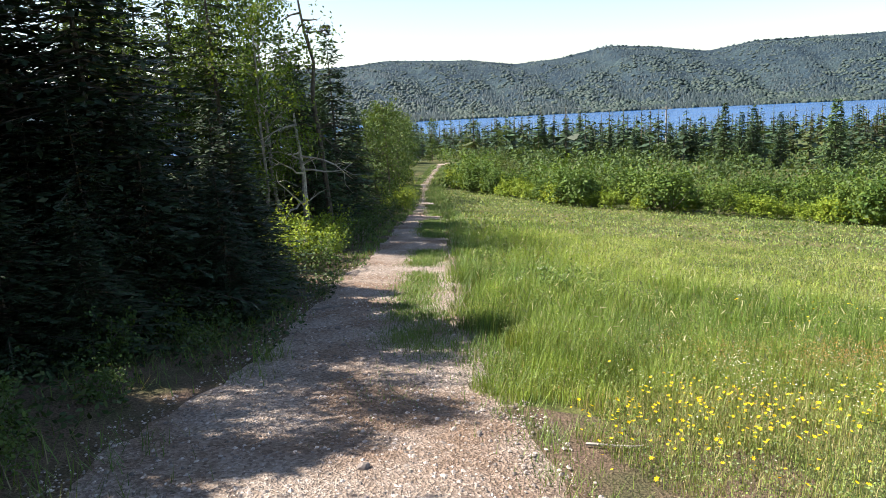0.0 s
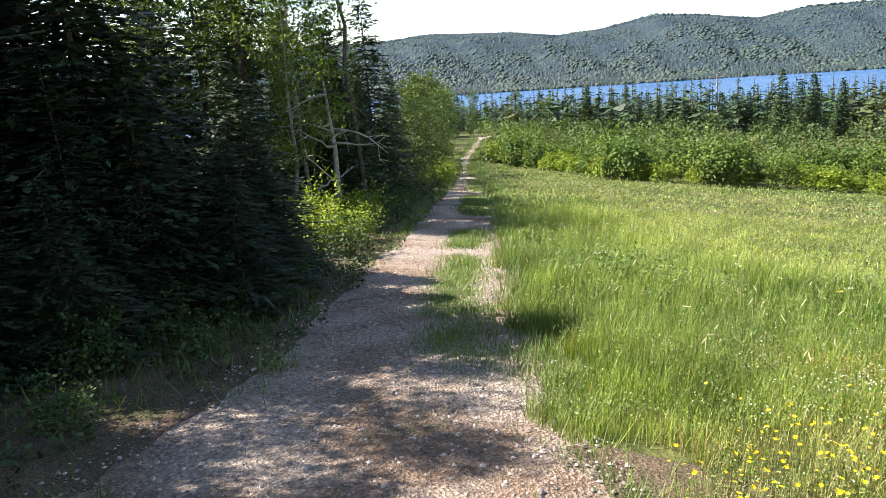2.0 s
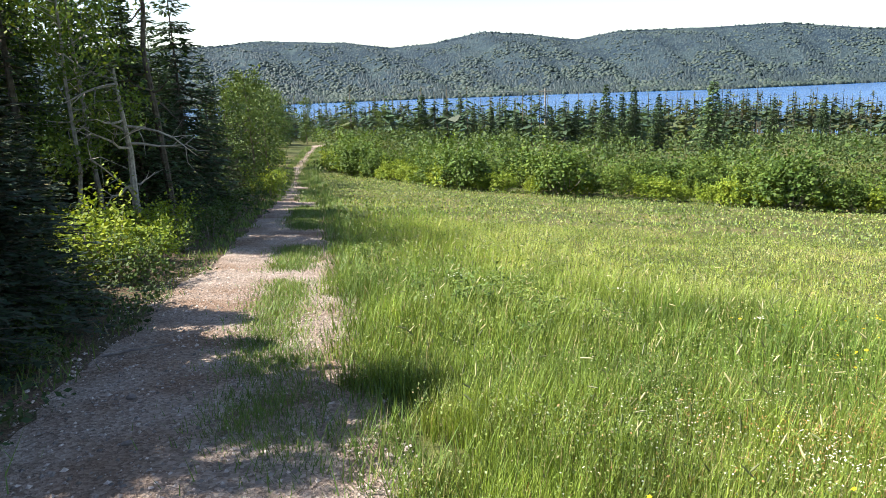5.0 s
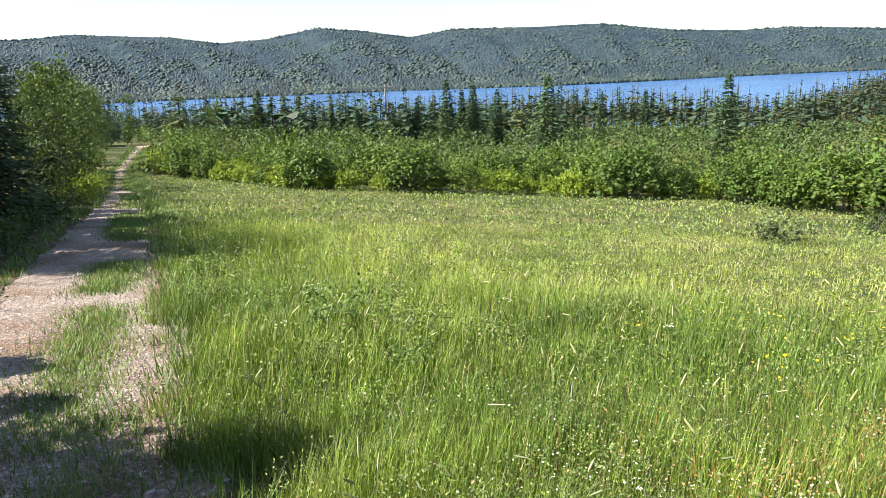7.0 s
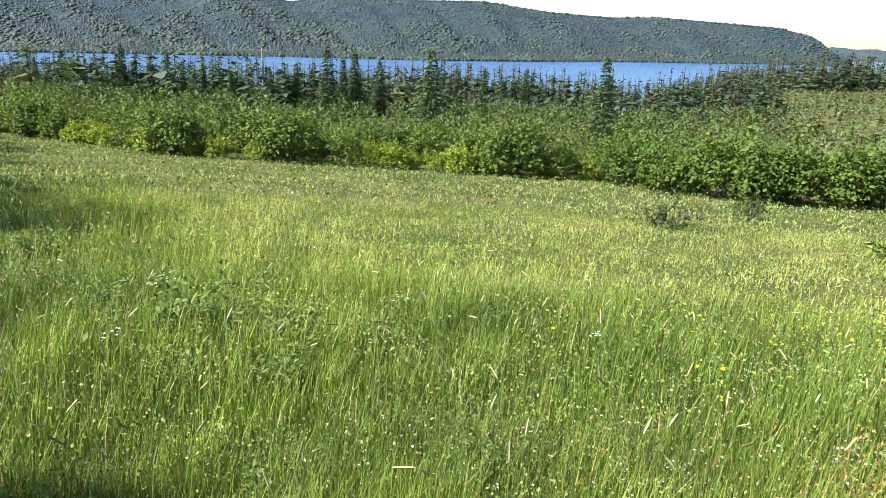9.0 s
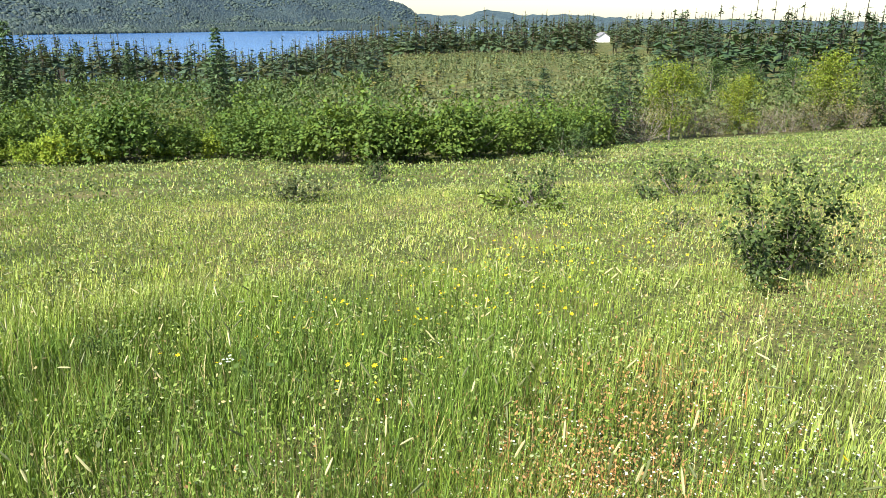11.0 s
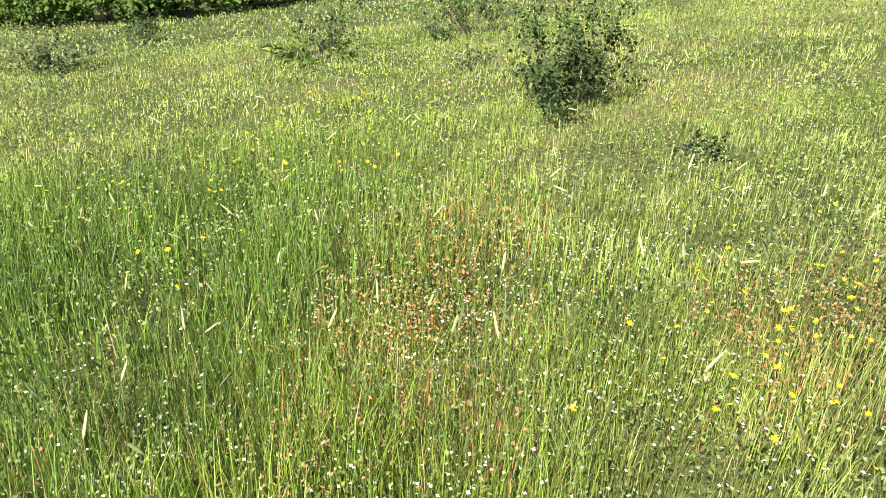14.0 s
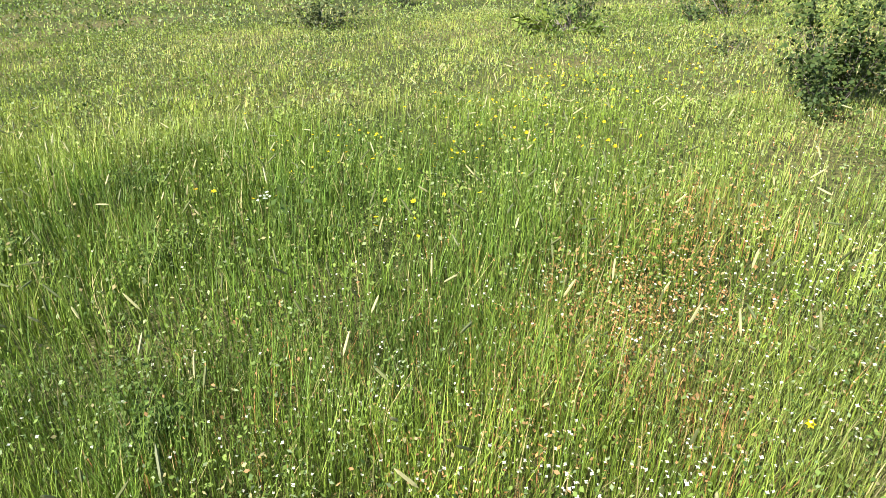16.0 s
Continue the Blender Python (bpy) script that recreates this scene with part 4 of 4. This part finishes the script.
        g.add(v, o + np.array([[0, 1, 2, 3]]), np.repeat(tint, 5, 0))
        g.f.append(o + np.array([[3, 2, 4]]))
    return tagged(new(name, g.mesh(name, M_GRASS)), label, "grass", kind="stuff")


def ring_points(q, r0, r1, density, a0=-45, a1=150):
    n = int(math.pi * (r1 * r1 - r0 * r0) * (a1 - a0) / 360 * density)
    az = np.radians(q.uniform(a0, a1, n))
    r = np.sqrt(q.uniform(r0 * r0, r1 * r1, n))
    return HUB[0] + r * np.sin(az), HUB[1] + r * np.cos(az)


def gauss(x, y, cx, cy, sx, sy):
    return np.exp(-((x - cx) / sx) ** 2 - ((y - cy) / sy) ** 2)


def tall_zone(x, y):
    """Where the grass is long: beside the path and in the near field."""
    left, right = path_edges(y)
    return np.clip(np.exp(-((x - right - 1.2) / 2.2) ** 2) * np.clip((y - 3.5) / 3, 0, 1) * np.clip((26 - y) / 8, 0, 1) + 0.8 * gauss(x, y, 4.0, 8.0, 2.6, 3.2), 0, 1)


def red_zone(x, y):
    return np.clip(gauss(x, y, 3.9, 5.6, 1.6, 0.5) * 0.8 + gauss(x, y, 3.9, 4.2, 0.5, 0.45) + 0.3 * gauss(x, y, 3.2, 6.6, 0.7, 0.3) + 0.15 * gauss(x, y, 2.4, 4.6, 0.6, 0.5) + 0.4 * gauss(x, y, 9, 4.6, 2.5, 0.7) + 0.35 * gauss(x, y, 15, 6.6, 2, 0.8), 0, 1)


def meadow_tint(x, y, q):
    k = len(x)
    n1 = field(0.35, x, y, 1.0) + 0.6 * field(1.3, x, y, 4.0)
    green, lime, pale = np.array((0.105, 0.185, 0.034)), np.array((0.245, 0.315, 0.05)), np.array((0.37, 0.385, 0.2))
    t = tall_zone(x, y)
    w = np.clip(0.45 + n1 * 0.5 + q.normal(0, 0.22, k) + (1 - t) * 0.28, 0, 1)[:, None]
    c = green * (1 - w) + lime * w
    w2 = np.clip((1 - t) * 0.42 + n1 * 0.5 - 0.12, 0, 0.7)[:, None] * (q.uniform(size=(k, 1)) < 0.7)
    c = c * (1 - w2) + pale * w2
    rz = red_zone(x, y) * np.clip(0.6 + field(2.2, x, y, 8) * 1.2, 0, 1)
    c *= np.clip(1.0 + 0.5 * field(2.6, x, y, 6.0), 0.6, 1.3)[:, None]
    is_red = q.uniform(size=k) < rz * 0.36
    c[is_red] = np.array((0.48, 0.24, 0.11))
    straw = q.uniform(size=k) < np.where((x < 3) & (y < 4.9), 0.4, 0.055)
    c[straw] = np.array((0.38, 0.33, 0.17))
    # Blade colour itself is set brighter and more even with distance from HUB.
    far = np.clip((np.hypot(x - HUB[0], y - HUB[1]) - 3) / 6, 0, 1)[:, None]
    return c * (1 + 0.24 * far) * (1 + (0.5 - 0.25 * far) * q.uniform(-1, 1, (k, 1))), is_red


q = np.random.default_rng(200)
for r0, r1, dens, segs, w0, low, lab in ((0.35, 3.2, 5200, 2, 0.0028, 0.74, "long fresh green meadow grass beside the path"), (3.2, 7.0, 2200, 2, 0.0042, 0.8, "thick green meadow grass with straw and sorrel"),
                                         (7.0, 14.0, 800, 1, 0.0075, 0.75, "sunlit yellow-green meadow grass"), (14.0, 42.0, 85, 1, 0.022, 0.7, "short pale meadow grass in the sun")):
    x, y = ring_points(q, r0, r1, dens, -60, 165) if r0 < 3 else ring_points(q, r0, r1, dens, -40, 128)
    ok = in_meadow(x, y)
    x, y = x[ok], y[ok]
    t = tall_zone(x, y)
    bare = field(0.9, x, y, 12.0) + 0.7 * field(3.1, x, y, 15.0)
    keep = q.uniform(size=len(x)) < np.clip(0.6 + 0.5 * t + bare * 0.9, 0.12 if r0 < 7 else 0.45, 1) * np.where((x < 2.6) & (y < 4.9), 0.75, 1)
    x, y, t = x[keep], y[keep], t[keep]
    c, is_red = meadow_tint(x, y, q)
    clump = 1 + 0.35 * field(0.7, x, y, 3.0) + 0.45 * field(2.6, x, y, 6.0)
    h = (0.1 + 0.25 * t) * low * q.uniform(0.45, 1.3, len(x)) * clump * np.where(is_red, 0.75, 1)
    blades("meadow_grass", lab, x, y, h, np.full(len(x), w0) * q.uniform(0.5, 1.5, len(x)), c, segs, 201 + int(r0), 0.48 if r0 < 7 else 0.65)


def herb_tint(x, y, q):
    """Clover green, grey-green yarrow, straw and moss in drifts."""
    k = len(x)
    n1 = field(0.5, x, y, 21.0) + 0.5 * field(1.9, x, y, 24.0)
    c = np.array((0.22, 0.3, 0.075)) + np.clip(n1 * 1.4, 0, 1)[:, None] * np.array((0.12, 0.1, 0.09)) - np.clip(-n1 * 1.2, 0, 1)[:, None] * np.array((0.06, 0.07, 0.02))
    u = q.uniform(size=k)
    c[u < 0.1] = np.array((0.36, 0.31, 0.17))
    c[(u > 0.13) & (u < 0.3)] = np.array((0.28, 0.34, 0.19))
    c[u > 0.84] = np.array((0.075, 0.13, 0.035))
    rz = red_zone(x, y)
    c[q.uniform(size=k) < rz * 0.35] = np.array((0.46, 0.26, 0.13))
    return c * q.uniform(0.7, 1.3, (k, 1))


# clover and herbs between the blades
for r0, r1, dens, lo, hi, lab in ((0.4, 3.2, 4600, 0.004, 0.01, "low clover and herb leaves between the grass"), (3.2, 7.0, 1600, 0.006, 0.014, "clover and yarrow leaves between the grass"),
                                  (7.0, 14.0, 680, 0.009, 0.02, "low herbs and clover over the sunlit meadow"), (14.0, 42.0, 105, 0.018, 0.042, "short herbs covering the far meadow")):
    x, y = ring_points(q, r0, r1, dens, -60, 165) if r0 < 3 else ring_points(q, r0, r1, dens, -40, 128)
    ok = in_meadow(x, y)
    x, y = x[ok], y[ok]
    keep = q.uniform(size=len(x)) < np.clip(0.7 + field(1.2, x, y, 31.0) * 1.1, 0.2, 1)
    x, y = x[keep], y[keep]
    k = len(x)
    hh = q.uniform(0.015, 0.13, k) * (1 + 1.3 * tall_zone(x, y)) * (1 + 0.5 * field(1.6, x, y, 33.0))
    c = np.stack([x, y, height(x, y) + hh], 1)
    d = unit(np.stack([q.normal(0, 1, k), q.normal(0, 1, k), q.normal(0, 0.9, k)], 1))
    up = unit(np.array([0, 0, 0.5]) + q.normal(0, 0.7, (k, 3)))
    al = q.uniform(lo, hi, (k, 1))
    g = Geo()
    g.diamonds(c, d * al, unit(np.cross(d, up)) * al * q.uniform(0.3, 0.75, (k, 1)), herb_tint(x, y, q))
    tagged(new("clover", g.mesh("clover", M_LEAF)), lab, "herbs", kind="stuff")


def flowers(name, label, x, y, h, size, col, seed, petals=6, stem=True):
    q = np.random.default_rng(seed)
    g = Geo()
    for a, b, hh in zip(x, y, h):
        z = float(height(a, b))
        top = np.array([a + q.normal(0, 0.02), b + q.normal(0, 0.02), z + hh])
        if stem:
            g.add([(a - 0.0015, b, z), (a + 0.0015, b, z), top], [(0, 1, 2)], (0.12, 0.18, 0.05))
        up = unit(np.array([q.normal(0, 0.35), q.normal(0, 0.35), 1.0]))
        u = unit(np.cross(up, (0.3, 0.9, 0.1)))
        w = np.cross(up, u)
        s = size * q.uniform(0.7, 1.3)
        an = np.arange(petals * 2) * math.pi / petals
        rad = np.where(np.arange(petals * 2) % 2 == 0, s, s * 0.55)
        ring = top + (np.cos(an) * rad)[:, None] * u + (np.sin(an) * rad)[:, None] * w + up * s * 0.25
        v = np.concatenate([ring, [top]])
        m = petals * 2
        g.add(v, [(i, (i + 1) % m, m) for i in range(m)], vary(col, 1, 0.12, q)[0])
    return tagged(new(name, g.mesh(name, M_PETAL)), label, "flowers", kind="stuff")


def patch(q, n, cx, cy, sx, sy):
    x, y = q.normal(cx, sx, n), q.normal(cy, sy, n)
    ok = in_meadow(x, y) & (np.hypot(x - 1.2, y - 5) > 0.5)
    return x[ok], y[ok]


X, Y = zip(patch(q, 230, 1.85, 4.0, 0.45, 0.42), patch(q, 130, 3.1, 4.2, 0.7, 0.4), patch(q, 22, 3.85, 4.25, 0.3, 0.3), patch(q, 130, 6.4, 7.0, 1.1, 0.45), patch(q, 50, 8.5, 6.3, 1.2, 0.4), patch(q, 40, 5.0, 7.5, 0.5, 0.5), patch(q, 60, 3.0, 22.0, 1.2, 2.0))
X, Y = np.concatenate(X), np.concatenate(Y)
flowers("hawkweed_flowers", "bright yellow hawkweed flowers on thin stems", X, Y, q.uniform(0.14, 0.3, len(X)), 0.0125, (0.85, 0.62, 0.02), 210)
X, Y = zip(patch(q, 1900, 2.9, 5.4, 0.7, 0.6), patch(q, 800, 4.6, 6.0, 1.0, 0.8), patch(q, 700, 2.8, 6.3, 0.6, 0.6), patch(q, 2600, 6.8, 5.2, 2.6, 1.8), patch(q, 700, 4.2, 5.0, 0.6, 0.5))
X, Y = np.concatenate(X), np.concatenate(Y)
ok = field(2.3, X, Y, 41.0) + 0.35 * q.normal(size=len(X)) > -0.12
X, Y = X[ok], Y[ok]
flowers("white_flowers", "tiny white meadow flowers low in the grass", X, Y, q.uniform(0.06, 0.22, len(X)), 0.0058, (0.8, 0.82, 0.8), 211, 4, False)

# red sorrel: fuzzy seed spikes
n = 5500
which = q.integers(0, 10, n)
cx = np.array([3.0, 3.6, 4.2, 4.6, 3.9, 3.7, 4.1, 4.3, 3.9, 9.0])[which]
cy = np.array([5.9, 5.75, 5.7, 5.6, 4.2, 4.5, 3.95, 5.65, 5.75, 4.7])[which]
sx = np.array([0.3, 0.35, 0.35, 0.4, 0.22, 0.2, 0.2, 0.3, 0.3, 1.3])[which]
x, y = q.normal(cx, sx), q.normal(cy, sx * 0.6)
spike = np.round(x * 24) + np.round(y * 24) * 7.3
hh = 0.1 + 0.2 * np.modf(np.abs(np.sin(spike)) * 43.7)[0] - q.uniform(0, 0.12, n)
c = np.stack([np.round(x * 24) / 24 + q.normal(0, 0.008, n), np.round(y * 24) / 24 + q.normal(0, 0.008, n), height(x, y) + np.maximum(hh, 0.04)], 1)
d = unit(q.normal(0, 1, (n, 3)) + np.array([0, 0, 0.8]))
al = q.uniform(0.004, 0.009, (n, 1))
g = Geo()
g.diamonds(c, d * al, unit(np.cross(d, q.normal(0, 1, (n, 3)))) * al * 0.55, vary((0.48, 0.28, 0.13), n, 0.3, q))
tagged(new("sorrel", g.mesh("sorrel", M_PETAL)), "rust-red sorrel seed spikes in hazy patches", "herbs", kind="stuff")

# seed heads of timothy grass
g = Geo()
x, y = ring_points(q, 1.0, 9.0, 20, -10, 110)
ok = in_meadow(x, y) & (q.uniform(size=len(x)) < 0.25 + tall_zone(x, y))
for a, b in zip(x[ok], y[ok]):
    z = float(height(a, b))
    hh = q.uniform(0.3, 0.52)
    an = q.uniform(0, 6.28)
    d = np.array([math.cos(an), math.sin(an), 0])
    p0 = np.array([a, b, z])
    p1 = p0 + d * 0.06 + (0, 0, hh)
    ln = q.uniform(0.04, 0.08)
    hv = unit(d * q.uniform(0.1, 1.3) + np.array([0, 0, 1 if q.uniform() < 0.75 else 0.1]))
    g.tube([p0, (p0 + p1) / 2 + d * -0.01, p1], [0.0016, 0.0013, 0.001], 3, (0.16, 0.23, 0.06))
    col = (0.42, 0.43, 0.27) if q.uniform() < 0.35 else (0.13, 0.16, 0.08)
    g.tube([p1, p1 + hv * ln * 0.2, p1 + hv * ln * 0.8, p1 + hv * ln], [0.001, 0.0042, 0.0038, 0.001], 5, col)
tagged(new("seed_heads", g.mesh("seed_heads", M_GRASS)), "timothy seed heads on tall thin stalks", "grass", kind="stuff")

# white umbels in the long grass
g = Geo()
X, Y = zip(patch(q, 4, 2.2, 9.8, 0.5, 0.8), patch(q, 2, 3.0, 8.4, 0.5, 0.5))
for a, b in zip(np.concatenate(X), np.concatenate(Y)):
    z = float(height(a, b))
    top = np.array([a, b, z + q.uniform(0.35, 0.5)])
    g.tube([(a, b, z), top], [0.003, 0.002], 3, (0.14, 0.2, 0.06))
    for _ in range(9):
        p = top + q.normal(0, 0.03, 3) * (1, 1, 0.3)
        u = q.normal(0, 1, 3) * (1, 1, 0.2)
        u = unit(u) * 0.008
        g.diamonds(p[None], u[None], np.array([[-u[1], u[0], 0]]), np.array([[0.75, 0.77, 0.72]]))
    for _ in range(8):
        p = np.array([a, b, z + q.uniform(0.25, 0.5)]) + q.normal(0, 0.08, 3) * (1, 1, 0.2)
        u = unit(q.normal(0, 1, 3)) * 0.032
        g.diamonds(p[None], u[None], np.cross(u, (0, 0, 1))[None] * 0.6, vary((0.11, 0.17, 0.045), 1, 0.2, q))
tagged(new("umbel_flowers", g.mesh("umbel_flowers", M_PETAL)), "leafy white-flowered umbels in the long grass", "flowers", kind="stuff")

# verge, median and shaded tufts of the path
q = np.random.default_rng(300)
X, Y, H = [], [], []


def tuft(cx, cy, s, n, h):
    X.append(q.normal(cx, s, n))
    Y.append(q.normal(cy, s, n))
    H.append(h * q.uniform(0.5, 1.2, n))


for y in np.arange(7.0, 60, 0.22):
    left, right = path_edges(y)
    f = 0.62 + 0.08 * noise.noise((y * 0.5, 0, 2))
    if noise.noise((y * 0.45, 7.7, 0)) > -0.32:
        tuft(left + (right - left) * f, y, 0.18, 430 if y < 22 else 140, 0.085)
for y in np.arange(3.0, 60, 0.16):
    left, right = path_edges(y)
    tuft(right + q.uniform(-0.2, 0.1), y + q.uniform(-0.1, 0.1), 0.13, 50, 0.12 if y < 5 else 0.2)
    if y > 8 and q.uniform() < 0.7:
        tuft(left + q.uniform(-0.35, 0.1), y, 0.1, 18, 0.13)
for cx, cy, s, n, h in [(-1.15, 6.45, 0.09, 60, 0.24), (-1.2, 5.9, 0.12, 40, 0.2), (-0.05, 5.15, 0.16, 70, 0.09), (0.35, 6.55, 0.22, 320, 0.12), (0.75, 6.75, 0.2, 260, 0.13), (0.1, 6.9, 0.18, 180, 0.1), (0.45, 7.6, 0.22, 320, 0.12), (0.5, 8.3, 0.2, 320, 0.12), (0.6, 6.0, 0.25, 160, 0.08), (-0.2, 5.6, 0.2, 110, 0.07),
                        (-1.6, 6.8, 0.3, 130, 0.2), (-1.9, 7.6, 0.3, 150, 0.22), (-1.5, 8.2, 0.2, 90, 0.2), (-2.2, 6.0, 0.35, 120, 0.2), (-1.8, 4.2, 0.25, 90, 0.2), (-2.1, 3.6, 0.3, 120, 0.25), (-1.5, 3.4, 0.2, 60, 0.15), (0.3, 4.6, 0.2, 40, 0.06), (-0.35, 4.4, 0.15, 30, 0.06),
                        (0.75, 5.3, 0.2, 60, 0.08), (0.9, 6.1, 0.18, 90, 0.16), (1.1, 4.1, 0.2, 60, 0.09), (1.2, 3.4, 0.25, 70, 0.1)]:
    tuft(cx, cy, s, n, h)
X, Y, H = np.concatenate(X), np.concatenate(Y), np.concatenate(H)
c = vary((0.16, 0.235, 0.05), len(X), 0.3, q)
c[q.uniform(size=len(X)) < 0.07] = (0.36, 0.3, 0.17)
dd = np.hypot(X - 0.5, Y - 3)
blades("path_tufts", "tufts of grass along the path's middle and edges", X, Y, H, 0.0045 + 0.0012 * np.minimum(dd, 20), c, 1, 301, 1.0)

# loose stones and sticks on the path
g = Geo()
n = 8500
y = 2.6 + 10.5 * q.uniform(size=n) ** 1.5
left, right = path_edges(y)
x = left - 0.15 + (right - left + 0.2) * q.uniform(size=n)
octa = np.array([(1, 0, 0), (0, 1, 0), (-1, 0, 0), (0, -1, 0), (0, 0, 0.7), (0, 0, -0.5)])
of = np.array([(0, 1, 4), (1, 2, 4), (2, 3, 4), (3, 0, 4), (1, 0, 5), (2, 1, 5), (3, 2, 5), (0, 3, 5)])
for a, b in zip(x, y):
    s = 0.005 + 0.014 * q.uniform() ** 3
    t = q.uniform(0, 6.28)
    v = octa * s * q.uniform(0.6, 1.4, (6, 1))
    v = np.stack([v[:, 0] * math.cos(t) - v[:, 1] * math.sin(t) + a, v[:, 0] * math.sin(t) + v[:, 1] * math.cos(t) + b, v[:, 2] + float(height(a, b)) + 0.024], 1)
    g.add(v, of, np.array((0.44, 0.38, 0.33)) * q.uniform(0.3, 1.45))
tagged(new("pebbles", g.mesh("pebbles", M_STONE)), "small loose pebbles scattered over the path", "gravel", kind="stuff")


def rock(x, y, s, seed):
    r = np.random.default_rng(seed)
    bm = bmesh.new()
    bmesh.ops.create_icosphere(bm, subdivisions=2, radius=1)
    for v in bm.verts:
        v.co *= 1 + 0.28 * noise.noise(v.co * 1.7 + Vector((seed, 0, 0)))
        v.co = Vector((v.co.x * s, v.co.y * s * 0.7, v.co.z * s * 0.5))
    me = bpy.data.meshes.new("stone")
    bm.to_mesh(me)
    bm.free()
    me.attributes.new("tint", 'FLOAT_COLOR', 'POINT').data.foreach_set("color", np.tile([0.2, 0.17, 0.15, 1], len(me.vertices)).astype(np.float32))
    me.materials.append(M_STONE)
    ob = tagged(new("stone", me), "small dark angular stone lying on the path", "stone")
    ob.matrix_basis = pose(x, y, float(height(x, y)) + 0.03, 0, 0, seed * 50)


for i, (x, y, s) in enumerate([(-0.22, 3.79, 0.045), (0.1, 5.6, 0.03), (-0.6, 7.7, 0.04), (-0.5, 6.9, 0.03), (0.5, 4.3, 0.025)]):
    rock(x, y, s, i + 1)


def stick(x, y, L, turn, mat, label):
    r = np.random.default_rng(abs(int(turn)) + 5)
    g = Geo()
    pts = [np.array([s * L - L / 2, 0.03 * L * r.normal(), 0.01]) for s in np.linspace(0, 1, 6)]
    g.tube(pts, [0.011, 0.012, 0.01, 0.009, 0.007, 0.004], 6)
    ob = tagged(new("stick", g.mesh("stick", mat)), label, "stick")
    ob.matrix_basis = pose(x, y, float(height(x, y)) + 0.03, 0, 0, turn)


stick(1.28, 3.98, 0.34, -12, M_DEAD, "short bleached stick lying at the path's edge")
stick(-0.75, 8.9, 0.5, 10, M_TWIG, "grey twig lying across the path")

# pole, wires and houses far off
px, py = at_bearing(22.4, 80, 0.53, 4.0)
pz = float(height(px, py))
g = Geo()
ptop = 0.9 + 80 * math.tan(radians(-0.95))
g.tube([(0, 0, -0.3), (0, 0, (ptop - pz) * 0.5), (0, 0, ptop - pz)], [0.13, 0.11, 0.09], 8)
ga = Geo()
for s in (-1, 1):
    ga.tube([(0, 0, ptop - pz - 0.35), (s * 0.9, 0, ptop - pz - 0.3)], [0.05, 0.05], 4)
pole = thing("utility_pole", "weathered grey wooden utility pole", "pole", [("post", g.mesh("post", M_DEAD)), ("crossarm", ga.mesh("crossarm", M_DEAD))])
pole.matrix_basis = pose(px, py, pz, 0, 0, 20)
ex, ey = at_bearing(12.6, 110, 0.53, 4.0)
for off in (0,):
    g = Geo()
    a, b = np.array([px, py, ptop - 0.2 - off]), np.array([ex, ey, 0.9 + 110 * math.tan(radians(-0.55)) - off])
    g.tube([a + (b - a) * s - np.array([0, 0, 1.2 * 4 * s * (1 - s) * 0.3]) for s in np.linspace(0, 1, 12)], [0.011] * 12, 3)
    tagged(new("power_line", g.mesh("power_line", M_WIRE)), "thin pale power line from the pole", "cable")


def house(az, r, w, d, h, base_el, turn):
    x, y = at_bearing(az, r, 1.4, 5.1)
    z = 0.76 + r * math.tan(radians(base_el))
    zg = float(height(x, y))
    g = Geo()
    v = [(sx * w / 2, sy * d / 2, zz) for zz in (zg - z, h) for sx, sy in ((-1, -1), (1, -1), (1, 1), (-1, 1))] + [(0, -d / 2, h + w * 0.35), (0, d / 2, h + w * 0.35)]
    g.add(v, [(0, 1, 5, 4), (1, 2, 6, 5), (2, 3, 7, 6), (3, 0, 4, 7)])
    g.f.append(np.array([(4, 5, 8), (6, 7, 9)]))
    rf = Geo()
    for s in (-1, 1):
        p = np.array([(0, -d / 2 - 0.3, h + w * 0.35 + 0.12), (0, d / 2 + 0.3, h + w * 0.35 + 0.12), (s * (w / 2 + 0.3), d / 2 + 0.3, h - 0.1), (s * (w / 2 + 0.3), -d / 2 - 0.3, h - 0.1)])
        rf.add(np.concatenate([p, p + (0, 0, 0.2)]), [(0, 1, 2, 3), (4, 5, 6, 7), (0, 1, 5, 4), (1, 2, 6, 5), (2, 3, 7, 6), (3, 0, 4, 7)])
    wi = Geo()
    for sx in (0.0,):
        for zz in (0.45,):
            c = np.array([sx * w, -d / 2 - 0.03, h * zz])
            wi.add([c + (-0.25, 0, -0.35), c + (0.25, 0, -0.35), c + (0.25, 0, 0.35), c + (-0.25, 0, 0.35), c + (-0.25, 0.06, -0.35), c + (0.25, 0.06, -0.35), c + (0.25, 0.06, 0.35), c + (-0.25, 0.06, 0.35)],
                   [(0, 1, 2, 3), (0, 1, 5, 4), (1, 2, 6, 5), (2, 3, 7, 6), (3, 0, 4, 7)])
    t = thing("house", "white boarded house with a grey gable roof", "house", [("wall", g.mesh("wall", M_WHITE)), ("roof", rf.mesh("roof", M_ROOF)), ("window", wi.mesh("window", M_GLASS))])
    t.matrix_basis = pose(x, y, z, 0, 0, turn)


house(76.5, 300, 4.4, 6.4, 4.4, -1.95, -60)
house(78.1, 300, 3.0, 4.0, 2.2, -1.9, -75)
